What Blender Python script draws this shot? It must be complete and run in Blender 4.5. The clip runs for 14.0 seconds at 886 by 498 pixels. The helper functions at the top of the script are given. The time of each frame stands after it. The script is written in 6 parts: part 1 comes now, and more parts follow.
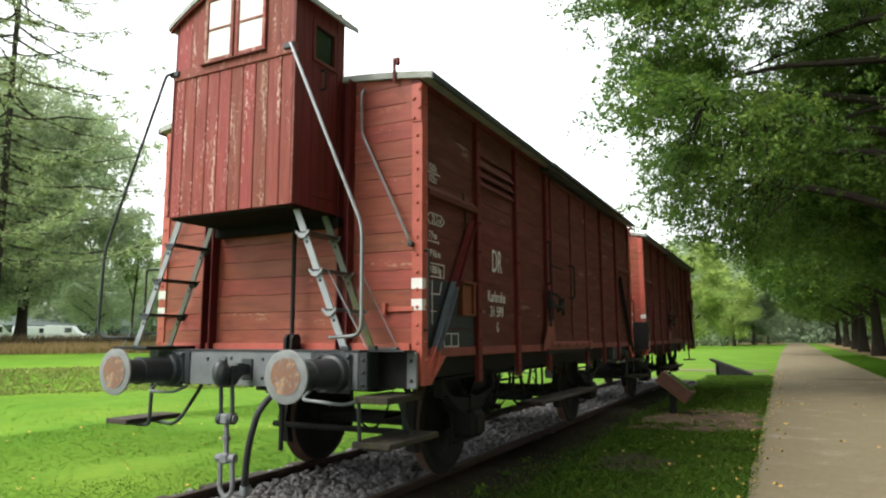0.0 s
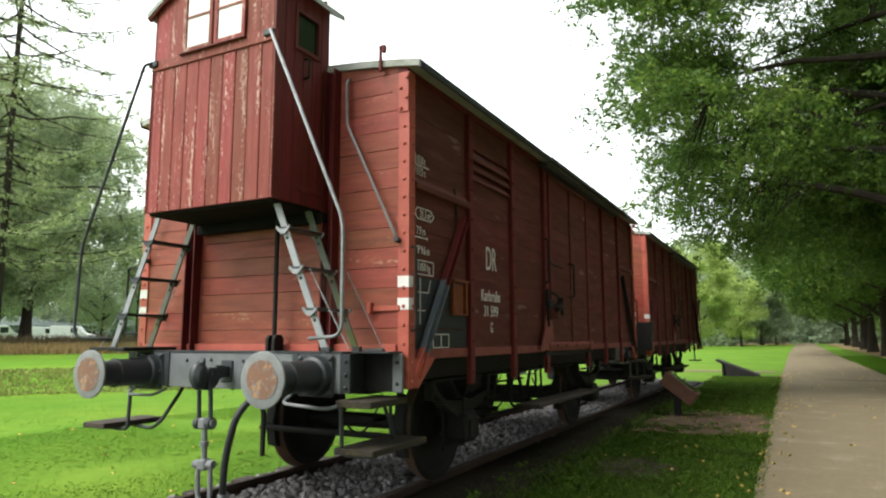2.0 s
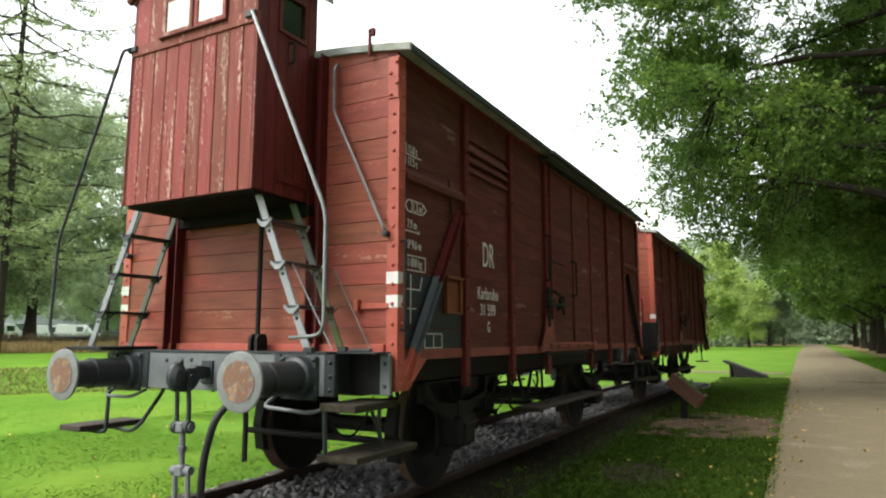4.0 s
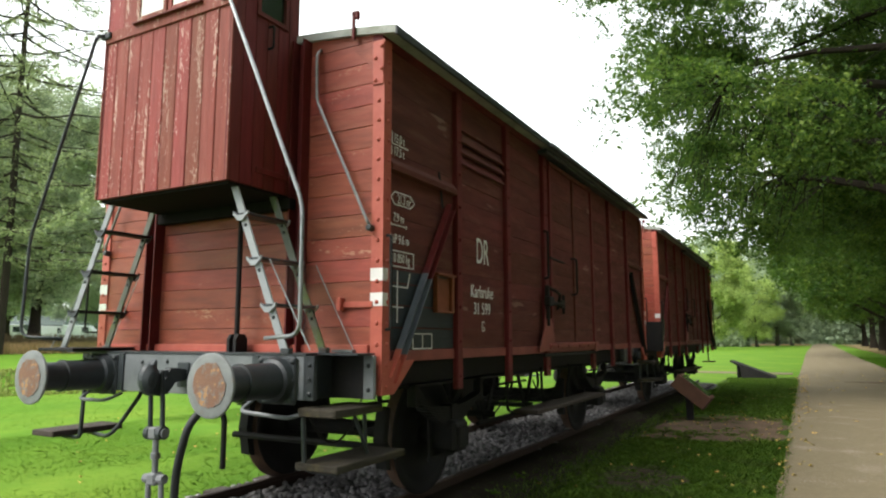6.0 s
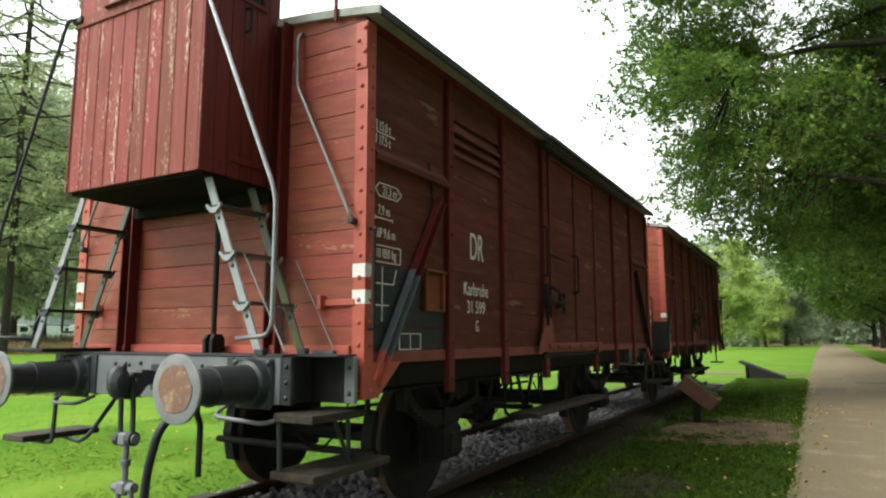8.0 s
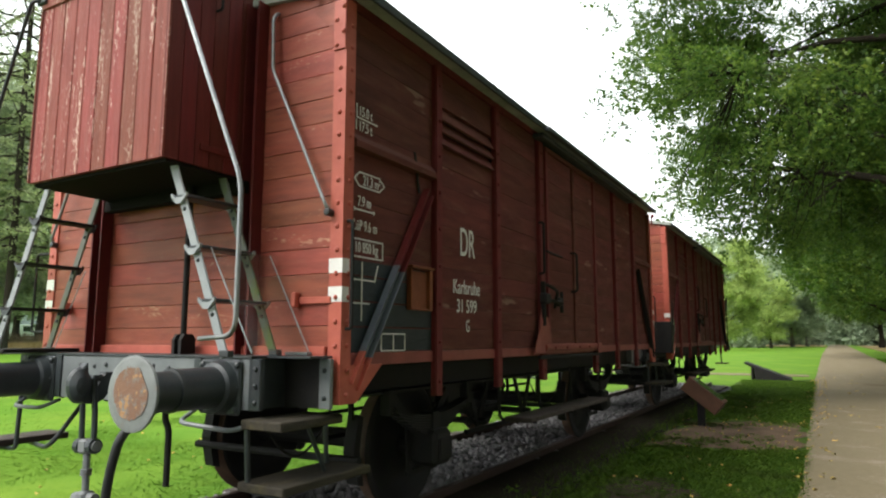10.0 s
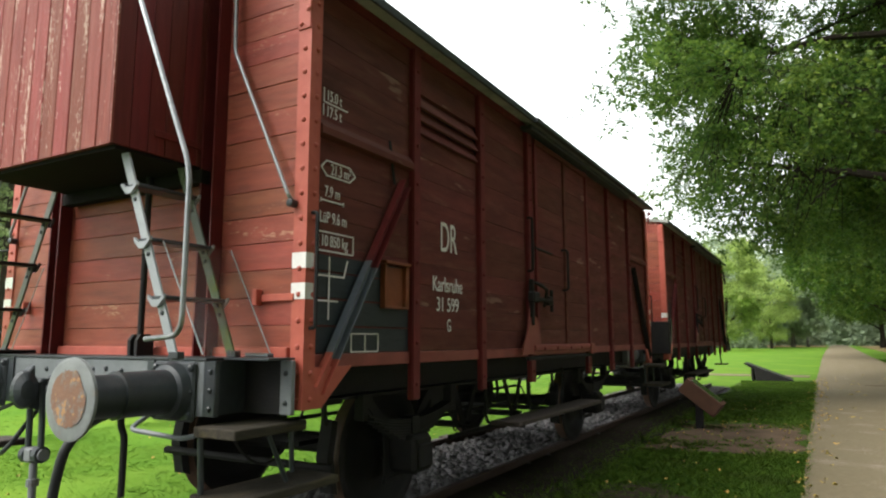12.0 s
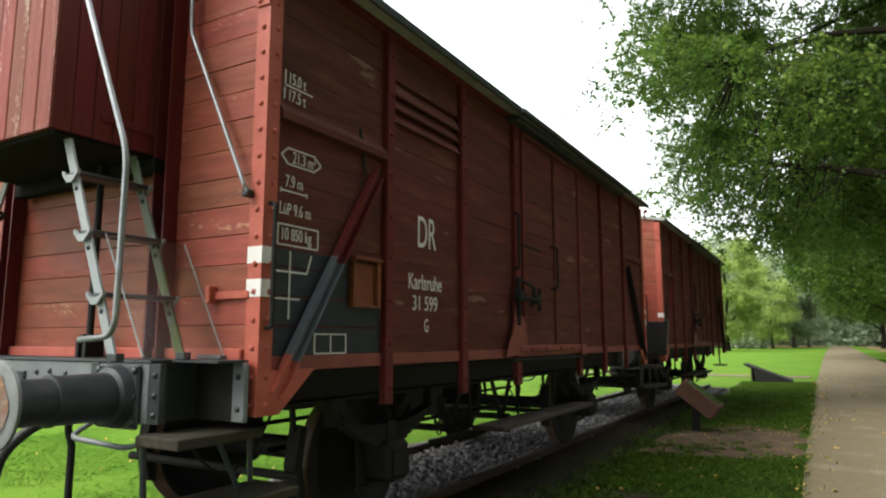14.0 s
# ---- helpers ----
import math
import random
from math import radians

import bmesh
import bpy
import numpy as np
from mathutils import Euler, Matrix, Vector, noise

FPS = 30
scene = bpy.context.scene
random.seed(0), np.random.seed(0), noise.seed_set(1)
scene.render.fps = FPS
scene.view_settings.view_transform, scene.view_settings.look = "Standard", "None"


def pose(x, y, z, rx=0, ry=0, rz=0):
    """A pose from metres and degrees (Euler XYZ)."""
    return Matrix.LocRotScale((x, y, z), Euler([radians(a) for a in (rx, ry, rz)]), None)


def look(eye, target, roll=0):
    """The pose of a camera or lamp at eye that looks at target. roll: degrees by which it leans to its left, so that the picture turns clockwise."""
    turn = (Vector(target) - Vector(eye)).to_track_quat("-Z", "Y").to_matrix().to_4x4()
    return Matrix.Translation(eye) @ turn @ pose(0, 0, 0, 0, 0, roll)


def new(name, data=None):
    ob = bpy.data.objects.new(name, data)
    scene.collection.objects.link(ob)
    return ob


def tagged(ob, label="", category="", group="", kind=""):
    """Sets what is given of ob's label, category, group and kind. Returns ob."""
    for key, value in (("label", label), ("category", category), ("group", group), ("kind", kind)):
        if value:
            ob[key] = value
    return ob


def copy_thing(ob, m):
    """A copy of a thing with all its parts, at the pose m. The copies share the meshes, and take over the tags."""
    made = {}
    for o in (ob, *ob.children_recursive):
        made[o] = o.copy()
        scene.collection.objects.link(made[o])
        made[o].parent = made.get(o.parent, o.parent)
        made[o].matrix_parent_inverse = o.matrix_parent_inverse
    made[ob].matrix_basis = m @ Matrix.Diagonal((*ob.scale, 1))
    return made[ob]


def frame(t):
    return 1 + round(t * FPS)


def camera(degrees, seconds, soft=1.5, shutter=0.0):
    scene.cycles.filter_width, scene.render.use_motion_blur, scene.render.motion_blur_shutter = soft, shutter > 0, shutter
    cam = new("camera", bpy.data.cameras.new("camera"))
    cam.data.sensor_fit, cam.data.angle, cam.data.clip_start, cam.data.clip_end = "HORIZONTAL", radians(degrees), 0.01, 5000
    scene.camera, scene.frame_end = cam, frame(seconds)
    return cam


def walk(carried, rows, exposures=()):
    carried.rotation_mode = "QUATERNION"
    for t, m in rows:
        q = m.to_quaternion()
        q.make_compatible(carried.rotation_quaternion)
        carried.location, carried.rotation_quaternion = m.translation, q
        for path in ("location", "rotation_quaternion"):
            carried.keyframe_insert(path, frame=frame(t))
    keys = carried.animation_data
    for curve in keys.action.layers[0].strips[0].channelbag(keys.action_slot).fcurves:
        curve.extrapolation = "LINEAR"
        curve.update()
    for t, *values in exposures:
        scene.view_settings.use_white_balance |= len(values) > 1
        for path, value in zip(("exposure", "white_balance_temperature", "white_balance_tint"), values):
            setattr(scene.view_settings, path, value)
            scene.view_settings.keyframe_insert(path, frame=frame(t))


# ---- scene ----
cam = camera(67.8, 14.0, soft=2.2)
PATH = [
    (0, (-0.067, -0.073, 1.489), (-0.967, 1.693, 1.757), -0.2),
    (0.5, (-0.068, 0.005, 1.49), (-0.972, 1.769, 1.758), -0.3),
    (1, (-0.06, 0.078, 1.49), (-0.968, 1.839, 1.759), -0.3),
    (1.5, (-0.06, 0.144, 1.489), (-0.97, 1.904, 1.76), -0.3),
    (2, (-0.059, 0.211, 1.492), (-0.976, 1.969, 1.761), -0.2),
    (2.5, (-0.067, 0.287, 1.488), (-0.988, 2.042, 1.757), -0.2),
    (3, (-0.077, 0.362, 1.491), (-1.002, 2.115, 1.759), -0.1),
    (5.5, (-0.117, 0.729, 1.492), (-1.062, 2.471, 1.762), -0.1),
    (6, (-0.119, 0.805, 1.492), (-1.068, 2.545, 1.761), -0.1),
    (6.5, (-0.125, 0.885, 1.49), (-1.08, 2.622, 1.76), -0.1),
    (7, (-0.129, 0.965, 1.49), (-1.09, 2.698, 1.76), -0.1),
    (7.5, (-0.133, 1.038, 1.491), (-1.098, 2.769, 1.761), -0.1),
    (8, (-0.142, 1.108, 1.493), (-1.11, 2.838, 1.762), -0.1),
    (10.5, (-0.18, 1.499, 1.495), (-1.16, 3.221, 1.765), -0.0),
    (11, (-0.179, 1.574, 1.496), (-1.158, 3.297, 1.765), -0.0),
    (11.5, (-0.18, 1.652, 1.494), (-1.159, 3.374, 1.765), 0.0),
    (12, (-0.176, 1.732, 1.489), (-1.157, 3.454, 1.762), -0.1),
    (12.5, (-0.174, 1.813, 1.491), (-1.155, 3.534, 1.761), -0.1),
    (13, (-0.167, 1.89, 1.501), (-1.149, 3.612, 1.77), 0.0),
    (13.5, (-0.164, 1.965, 1.497), (-1.146, 3.686, 1.768), 0.0),
    (14, (-0.163, 2.043, 1.496), (-1.146, 3.763, 1.768), 0.0),
]
walk(cam, [(t, look(eye, target, roll)) for t, eye, target, roll in PATH])

# ---- world, sun ----
world = bpy.data.worlds.new("overcast")
world.use_nodes = True
scene.world = world
wn, wl = world.node_tree.nodes, world.node_tree.links
sky = wn.new("ShaderNodeTexSky")
sky.sky_type = "NISHITA"
sky.sun_disc = False
sky.sun_elevation, sky.sun_rotation = radians(46), radians(216)
sky.air_density, sky.dust_density = 1.0, 6.0
veil = wn.new("ShaderNodeMix")
veil.data_type = "RGBA"
veil.inputs[0].default_value = 0.9
veil.inputs[7].default_value = (11.6, 12.0, 12.2, 1)
wl.new(sky.outputs[0], veil.inputs[6])
bg = wn["Background"]
bg.inputs[1].default_value = 0.195
wl.new(veil.outputs[2], bg.inputs[0])

sun_data = bpy.data.lights.new("sun", "SUN")
sun_data.energy, sun_data.angle, sun_data.color = 3.8, radians(30), (1.0, 0.96, 0.9)
sun = new("sun", sun_data)
sun.matrix_world = look((-17, -23, 30), (0, 0, 0))


# ---- materials ----
def material(name, base, other, scale=6.0, stretch=(1, 1, 1), rough=0.7, bump=0.2, metal=0.0, island=0.0, obj=0.0,
             third=None, third_scale=1.5, third_cut=(0.5, 0.7), fine=60.0, spec=0.4, sheer=0.0, flake=None):
    """Two colours mixed by stretched noise, a third by larger patches, fine grain in the relief."""
    m = bpy.data.materials.new(name)
    m.use_nodes = True
    n, l = m.node_tree.nodes, m.node_tree.links
    b = n["Principled BSDF"]
    co = n.new("ShaderNodeTexCoord")
    mp = n.new("ShaderNodeMapping")
    mp.inputs["Scale"].default_value = stretch
    where = co.outputs["Object"]
    if obj:
        oi = n.new("ShaderNodeObjectInfo")
        far = n.new("ShaderNodeVectorMath")
        far.operation = "MULTIPLY_ADD"
        far.inputs[1].default_value = (31.0, 47.0, 23.0)
        l.new(oi.outputs["Random"], far.inputs[0])
        l.new(co.outputs["Object"], far.inputs[2])
        where = far.outputs[0]
    l.new(where, mp.inputs[0])
    no = n.new("ShaderNodeTexNoise")
    no.inputs["Scale"].default_value, no.inputs["Detail"].default_value, no.inputs["Roughness"].default_value = scale, 6, 0.65
    l.new(mp.outputs[0], no.inputs["Vector"])
    ramp = n.new("ShaderNodeMapRange")
    ramp.inputs[1].default_value, ramp.inputs[2].default_value = 0.35, 0.68
    l.new(no.outputs["Fac"], ramp.inputs[0])
    mix = n.new("ShaderNodeMix")
    mix.data_type = "RGBA"
    mix.inputs[6].default_value, mix.inputs[7].default_value = (*base, 1), (*other, 1)
    l.new(ramp.outputs[0], mix.inputs[0])
    col = mix.outputs[2]
    if third:
        n3 = n.new("ShaderNodeTexNoise")
        n3.inputs["Scale"].default_value, n3.inputs["Detail"].default_value, n3.inputs["Roughness"].default_value = third_scale, 8, 0.7
        l.new(mp.outputs[0], n3.inputs["Vector"])
        r3 = n.new("ShaderNodeMapRange")
        r3.inputs[1].default_value, r3.inputs[2].default_value = third_cut
        l.new(n3.outputs["Fac"], r3.inputs[0])
        m3 = n.new("ShaderNodeMix")
        m3.data_type = "RGBA"
        m3.inputs[7].default_value = (*third, 1)
        l.new(r3.outputs[0], m3.inputs[0])
        l.new(col, m3.inputs[6])
        col = m3.outputs[2]
    if flake:
        # flaked spots: colour, grain size, grain stretch, size of the worn areas, threshold
        fm = n.new("ShaderNodeMapping")
        fm.inputs["Scale"].default_value = flake[2]
        l.new(where, fm.inputs[0])
        fa, fb = n.new("ShaderNodeTexNoise"), n.new("ShaderNodeTexNoise")
        fa.inputs["Scale"].default_value, fa.inputs["Detail"].default_value = flake[1], 3
        fb.inputs["Scale"].default_value, fb.inputs["Detail"].default_value = flake[3], 4
        l.new(fm.outputs[0], fa.inputs["Vector"])
        l.new(mp.outputs[0], fb.inputs["Vector"])
        fs = n.new("ShaderNodeMath")
        fs.operation = "ADD"
        l.new(fa.outputs["Fac"], fs.inputs[0])
        l.new(fb.outputs["Fac"], fs.inputs[1])
        fr = n.new("ShaderNodeMapRange")
        fr.inputs[1].default_value, fr.inputs[2].default_value = flake[4], flake[4] + 0.07
        l.new(fs.outputs[0], fr.inputs[0])
        fx = n.new("ShaderNodeMix")
        fx.data_type = "RGBA"
        fx.inputs[7].default_value = (*flake[0], 1)
        l.new(fr.outputs[0], fx.inputs[0])
        l.new(col, fx.inputs[6])
        col = fx.outputs[2]
    if island or obj:
        hsv = n.new("ShaderNodeHueSaturation")
        src = n.new("ShaderNodeNewGeometry").outputs["Random Per Island"] if island else n.new("ShaderNodeObjectInfo").outputs["Random"]
        k = island or obj
        rv = n.new("ShaderNodeMapRange")
        rv.inputs[3].default_value, rv.inputs[4].default_value = 1 - k, 1 + k
        l.new(src, rv.inputs[0])
        l.new(rv.outputs[0], hsv.inputs["Value"])
        rh = n.new("ShaderNodeMapRange")
        rh.inputs[3].default_value, rh.inputs[4].default_value = 0.5 + 0.05 * k, 0.5 - 0.05 * k
        l.new(src, rh.inputs[0])
        l.new(rh.outputs[0], hsv.inputs["Hue"])
        l.new(col, hsv.inputs["Color"])
        col = hsv.outputs[0]
    l.new(col, b.inputs["Base Color"])
    b.inputs["Metallic"].default_value = metal
    b.inputs["Specular IOR Level"].default_value = spec
    rr = n.new("ShaderNodeMapRange")
    rr.inputs[3].default_value, rr.inputs[4].default_value = max(rough - 0.12, 0.05), min(rough + 0.12, 1)
    l.new(no.outputs["Fac"], rr.inputs[0])
    l.new(rr.outputs[0], b.inputs["Roughness"])
    if bump:
        nf = n.new("ShaderNodeTexNoise")
        nf.inputs["Scale"].default_value, nf.inputs["Detail"].default_value = fine, 3
        l.new(mp.outputs[0], nf.inputs["Vector"])
        ad = n.new("ShaderNodeMath")
        ad.operation = "ADD"
        l.new(nf.outputs["Fac"], ad.inputs[0])
        l.new(no.outputs["Fac"], ad.inputs[1])
        bp = n.new("ShaderNodeBump")
        bp.inputs["Strength"].default_value, bp.inputs["Distance"].default_value = bump, 0.01
        l.new(ad.outputs[0], bp.inputs["Height"])
        l.new(bp.outputs[0], b.inputs["Normal"])
    if sheer:
        tr = n.new("ShaderNodeBsdfTranslucent")
        l.new(col, tr.inputs[0])
        ms = n.new("ShaderNodeMixShader")
        ms.inputs[0].default_value = sheer
        l.new(b.outputs[0], ms.inputs[1])
        l.new(tr.outputs[0], ms.inputs[2])
        l.new(ms.outputs[0], n["Material Output"].inputs[0])
    return m


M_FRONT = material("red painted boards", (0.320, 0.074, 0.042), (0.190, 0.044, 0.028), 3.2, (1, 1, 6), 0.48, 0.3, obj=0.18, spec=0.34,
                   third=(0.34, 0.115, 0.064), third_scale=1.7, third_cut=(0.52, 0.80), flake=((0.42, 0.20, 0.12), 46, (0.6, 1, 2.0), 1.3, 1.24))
# browner than the end boards, and darkened in colour for the tree-side shade
M_SIDE = material("shade darkened brown red boards", (0.132, 0.039, 0.030), (0.077, 0.025, 0.021), 1.7, (1, 1, 6), 0.62, 0.25, obj=0.14, spec=0.13,
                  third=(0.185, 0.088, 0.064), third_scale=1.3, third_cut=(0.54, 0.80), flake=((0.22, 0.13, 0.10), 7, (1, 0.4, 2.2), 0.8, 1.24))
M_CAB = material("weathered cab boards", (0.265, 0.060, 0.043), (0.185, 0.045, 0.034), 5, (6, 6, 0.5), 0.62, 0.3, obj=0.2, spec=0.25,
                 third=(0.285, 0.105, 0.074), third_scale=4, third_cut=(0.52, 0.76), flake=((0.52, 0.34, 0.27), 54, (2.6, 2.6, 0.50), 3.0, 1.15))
# cab sides: red set darker than the front, with their shade in the colour
M_CABSIDE = material("shade darkened red boards", (0.15, 0.022, 0.019), (0.105, 0.017, 0.015), 4, (6, 6, 0.6), 0.6, 0.2, obj=0.14, spec=0.25, third=(0.19, 0.045, 0.035), third_scale=3, third_cut=(0.58, 0.8))
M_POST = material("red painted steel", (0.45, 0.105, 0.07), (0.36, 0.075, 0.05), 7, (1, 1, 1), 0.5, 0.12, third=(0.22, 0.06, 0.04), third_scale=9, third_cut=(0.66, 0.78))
# dark maroon of stiles; on side posts this darkness also stands for shade
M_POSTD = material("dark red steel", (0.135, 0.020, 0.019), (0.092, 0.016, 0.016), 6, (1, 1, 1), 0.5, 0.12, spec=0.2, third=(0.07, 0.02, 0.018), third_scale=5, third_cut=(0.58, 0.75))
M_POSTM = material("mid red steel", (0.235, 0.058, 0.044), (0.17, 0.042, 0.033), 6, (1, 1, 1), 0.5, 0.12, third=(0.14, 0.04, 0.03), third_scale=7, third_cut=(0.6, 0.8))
M_PLATE = material("dull grey green plate", (0.16, 0.18, 0.14), (0.12, 0.14, 0.11), 4, (1, 1, 1), 0.25, 0.05)
M_GREY = material("grey painted steel", (0.17, 0.185, 0.19), (0.12, 0.135, 0.14), 6, (1, 1, 1), 0.45, 0.15, third=(0.10, 0.085, 0.07), third_scale=5, third_cut=(0.60, 0.8))
M_GREYL = material("light grey steel", (0.30, 0.32, 0.33), (0.22, 0.24, 0.25), 8, (1, 1, 1), 0.45, 0.12, third=(0.16, 0.11, 0.08), third_scale=12, third_cut=(0.64, 0.74))
M_GREYM = material("worn grey steel", (0.19, 0.20, 0.205), (0.13, 0.14, 0.145), 8, (1, 1, 1), 0.5, 0.15, third=(0.10, 0.07, 0.05), third_scale=12, third_cut=(0.58, 0.72))
M_TUBE = material("bare steel tube", (0.30, 0.31, 0.315), (0.21, 0.22, 0.225), 14, (1, 1, 1), 0.36, 0.08, metal=0.65, third=(0.15, 0.12, 0.10), third_scale=10, third_cut=(0.62, 0.74))
M_TYRE = material("worn rusty tyre", (0.15, 0.085, 0.055), (0.085, 0.055, 0.040), 9, (1, 1, 1), 0.55, 0.2, metal=0.2)
# bark of the far wood, kept pale so haze sits in its colour
M_BARKG = material("haze pale grey bark", (0.17, 0.15, 0.12), (0.11, 0.10, 0.08), 5, (4, 4, 0.6), 0.95, 0.6)
M_DARK = material("dark blue grey steel", (0.035, 0.043, 0.047), (0.022, 0.027, 0.03), 7, (1, 1, 1), 0.42, 0.15, third=(0.06, 0.06, 0.055), third_scale=5, third_cut=(0.55, 0.8))
# near black colour stands for the shadow under the cab
M_UNDERCAB = material("shadow black cab underside", (0.010, 0.009, 0.008), (0.015, 0.013, 0.011), 8, (1, 1, 1), 0.9, 0.2, spec=0.1)
# moss on grey steel, the grey darkened in colour for shade behind the ladder
M_MOSSY = material("mossy shade dark grey steel", (0.13, 0.14, 0.12), (0.09, 0.10, 0.08), 8, (1, 1, 1), 0.7, 0.15, third=(0.10, 0.14, 0.03), third_scale=4, third_cut=(0.5, 0.65))
M_BLACK = material("black grimy steel", (0.013, 0.013, 0.014), (0.022, 0.020, 0.018), 8, (1, 1, 1), 0.7, 0.25, spec=0.22)
M_RUST = material("rusty disc", (0.215, 0.115, 0.070), (0.15, 0.082, 0.054), 9, (1, 1, 1), 0.8, 0.3, third=(0.20, 0.195, 0.18), third_scale=9, third_cut=(0.50, 0.62), flake=((0.36, 0.20, 0.09), 30, (1, 1, 1), 7, 1.12))
M_DISC = material("grey buffer disc", (0.215, 0.23, 0.225), (0.15, 0.16, 0.16), 9, (1, 1, 1), 0.55, 0.15, third=(0.25, 0.19, 0.14), third_scale=9, third_cut=(0.60, 0.74))
M_ROOF = material("grey roofing felt", (0.44, 0.45, 0.42), (0.34, 0.36, 0.33), 4, (1, 1, 1), 0.85, 0.3, third=(0.16, 0.19, 0.12), third_scale=2, third_cut=(0.52, 0.72))
M_WHITE = material("white paint", (0.78, 0.77, 0.75), (0.68, 0.66, 0.63), 20, (1, 1, 1), 0.6, 0.0)
M_LETTER = material("white stencil paint", (0.74, 0.72, 0.69), (0.58, 0.55, 0.52), 40, (1, 1, 1), 0.65, 0.05)
M_PATCH = material("blackish paint panel", (0.020, 0.028, 0.032), (0.014, 0.019, 0.022), 7, (1, 1, 8), 0.5, 0.2)
M_BRACE = material("blue grey brace paint", (0.125, 0.145, 0.165), (0.09, 0.105, 0.12), 7, (1, 1, 1), 0.5, 0.1)
M_ORANGE = material("orange card holder", (0.20, 0.055, 0.018), (0.14, 0.04, 0.014), 9, (1, 1, 1), 0.55, 0.15)
M_WOOD = material("worn step wood", (0.046, 0.037, 0.023), (0.022, 0.019, 0.014), 6, (8, 1, 8), 0.8, 0.4, third=(0.090, 0.072, 0.030), third_scale=2, third_cut=(0.5, 0.75))
M_RAIL = material("rusty rail", (0.040, 0.026, 0.020), (0.062, 0.040, 0.029), 9, (1, 1, 1), 0.7, 0.3, spec=0.2)
M_SLEEPER = material("sleeper wood", (0.06, 0.045, 0.035), (0.04, 0.03, 0.025), 6, (1, 6, 6), 0.85, 0.4)
M_STONE = material("ballast stone", (0.25, 0.24, 0.235), (0.13, 0.126, 0.126), 18, (1, 1, 1), 0.85, 0.3, island=0.45)
M_STONE_ONE = material("ballast stone single", (0.25, 0.24, 0.235), (0.13, 0.126, 0.126), 18, (1, 1, 1), 0.85, 0.3, obj=0.45)
M_BED = material("ballast bed", (0.06, 0.058, 0.055), (0.035, 0.034, 0.033), 30, (1, 1, 1), 0.95, 0.8)
M_GROUND = material("lawn soil", (0.106, 0.220, 0.021), (0.085, 0.187, 0.019), 1.1, (1, 1, 1), 0.95, 0.15, third=(0.162, 0.255, 0.029), third_scale=0.35, third_cut=(0.45, 0.7), fine=90, spec=0.05)
M_BLADE = material("grass blades", (0.118, 0.246, 0.024), (0.094, 0.208, 0.021), 1.4, (1, 1, 1), 0.7, 0, island=0.16, third=(0.178, 0.285, 0.032), third_scale=0.5, third_cut=(0.5, 0.72), spec=0.05, sheer=0.5)
# turf darker than the lawn: shade of trees and wagon put into the colour
M_SHADE = material("shade tinted turf", (0.042, 0.078, 0.013), (0.058, 0.100, 0.015), 1.3, (1, 1, 1), 0.95, 0.7, third=(0.060, 0.050, 0.028), third_scale=0.8, third_cut=(0.54, 0.70), fine=90, spec=0.05)
M_SHADEBLADE = material("shade tinted grass blades", (0.090, 0.180, 0.023), (0.145, 0.258, 0.033), 1.6, (1, 1, 1), 0.7, 0, island=0.35, third=(0.075, 0.095, 0.024), third_scale=0.7, third_cut=(0.55, 0.72), spec=0.05, sheer=0.5)
M_BANK = material("rough olive grass", (0.25, 0.29, 0.075), (0.20, 0.24, 0.06), 1.2, (1, 1, 1), 0.9, 0.3, island=0.25, sheer=0.3)
M_DRY = material("dry grass", (0.34, 0.24, 0.10), (0.23, 0.17, 0.07), 1.2, (1, 1, 1), 0.95, 0.6, island=0.3, sheer=0.2)
M_BRUSH = material("brown brush", (0.15, 0.10, 0.055), (0.11, 0.095, 0.045), 1.2, (1, 1, 1), 0.95, 0.5, island=0.3, sheer=0.2)
M_EARTH = material("dark earth", (0.034, 0.028, 0.020), (0.022, 0.018, 0.013), 4, (1, 1, 1), 0.95, 0.7, third=(0.022, 0.032, 0.010), third_scale=2.5, third_cut=(0.56, 0.68), fine=110, spec=0.05)
M_DIRT = material("bare earth", (0.155, 0.108, 0.072), (0.100, 0.072, 0.048), 2.4, (1, 1, 1), 0.95, 0.6, third=(0.045, 0.048, 0.022), third_scale=1.8, third_cut=(0.56, 0.72), fine=120, spec=0.05)
M_WORN = material("dark worn earth", (0.070, 0.056, 0.036), (0.044, 0.036, 0.024), 5, (1, 1, 1), 0.95, 0.6, third=(0.040, 0.060, 0.014), third_scale=2.5, third_cut=(0.48, 0.60), fine=120, spec=0.05)
M_PATH = material("gravel path", (0.214, 0.178, 0.110), (0.178, 0.147, 0.092), 14, (1, 1, 1), 0.9, 0.6, third=(0.190, 0.158, 0.100), third_scale=0.9, third_cut=(0.52, 0.80), fine=130, spec=0.1, flake=((0.29, 0.25, 0.19), 42, (1, 1, 1), 1.4, 1.14))
M_LITTER = material("yellow fallen leaf", (0.54, 0.39, 0.07), (0.38, 0.25, 0.06), 8, (1, 1, 1), 0.7, 0, island=0.5)
M_BARK = material("oak bark", (0.038, 0.031, 0.024), (0.022, 0.018, 0.015), 5, (4, 4, 0.6), 0.95, 0.8, spec=0.05, third=(0.034, 0.038, 0.022), third_scale=2, third_cut=(0.5, 0.75))
M_OAK = material("oak leaves", (0.116, 0.210, 0.034), (0.070, 0.142, 0.024), 0.5, (1, 1, 1), 0.5, 0, island=0.5, third=(0.165, 0.245, 0.042), third_scale=0.22, third_cut=(0.52, 0.72), spec=0.35, sheer=0.5)
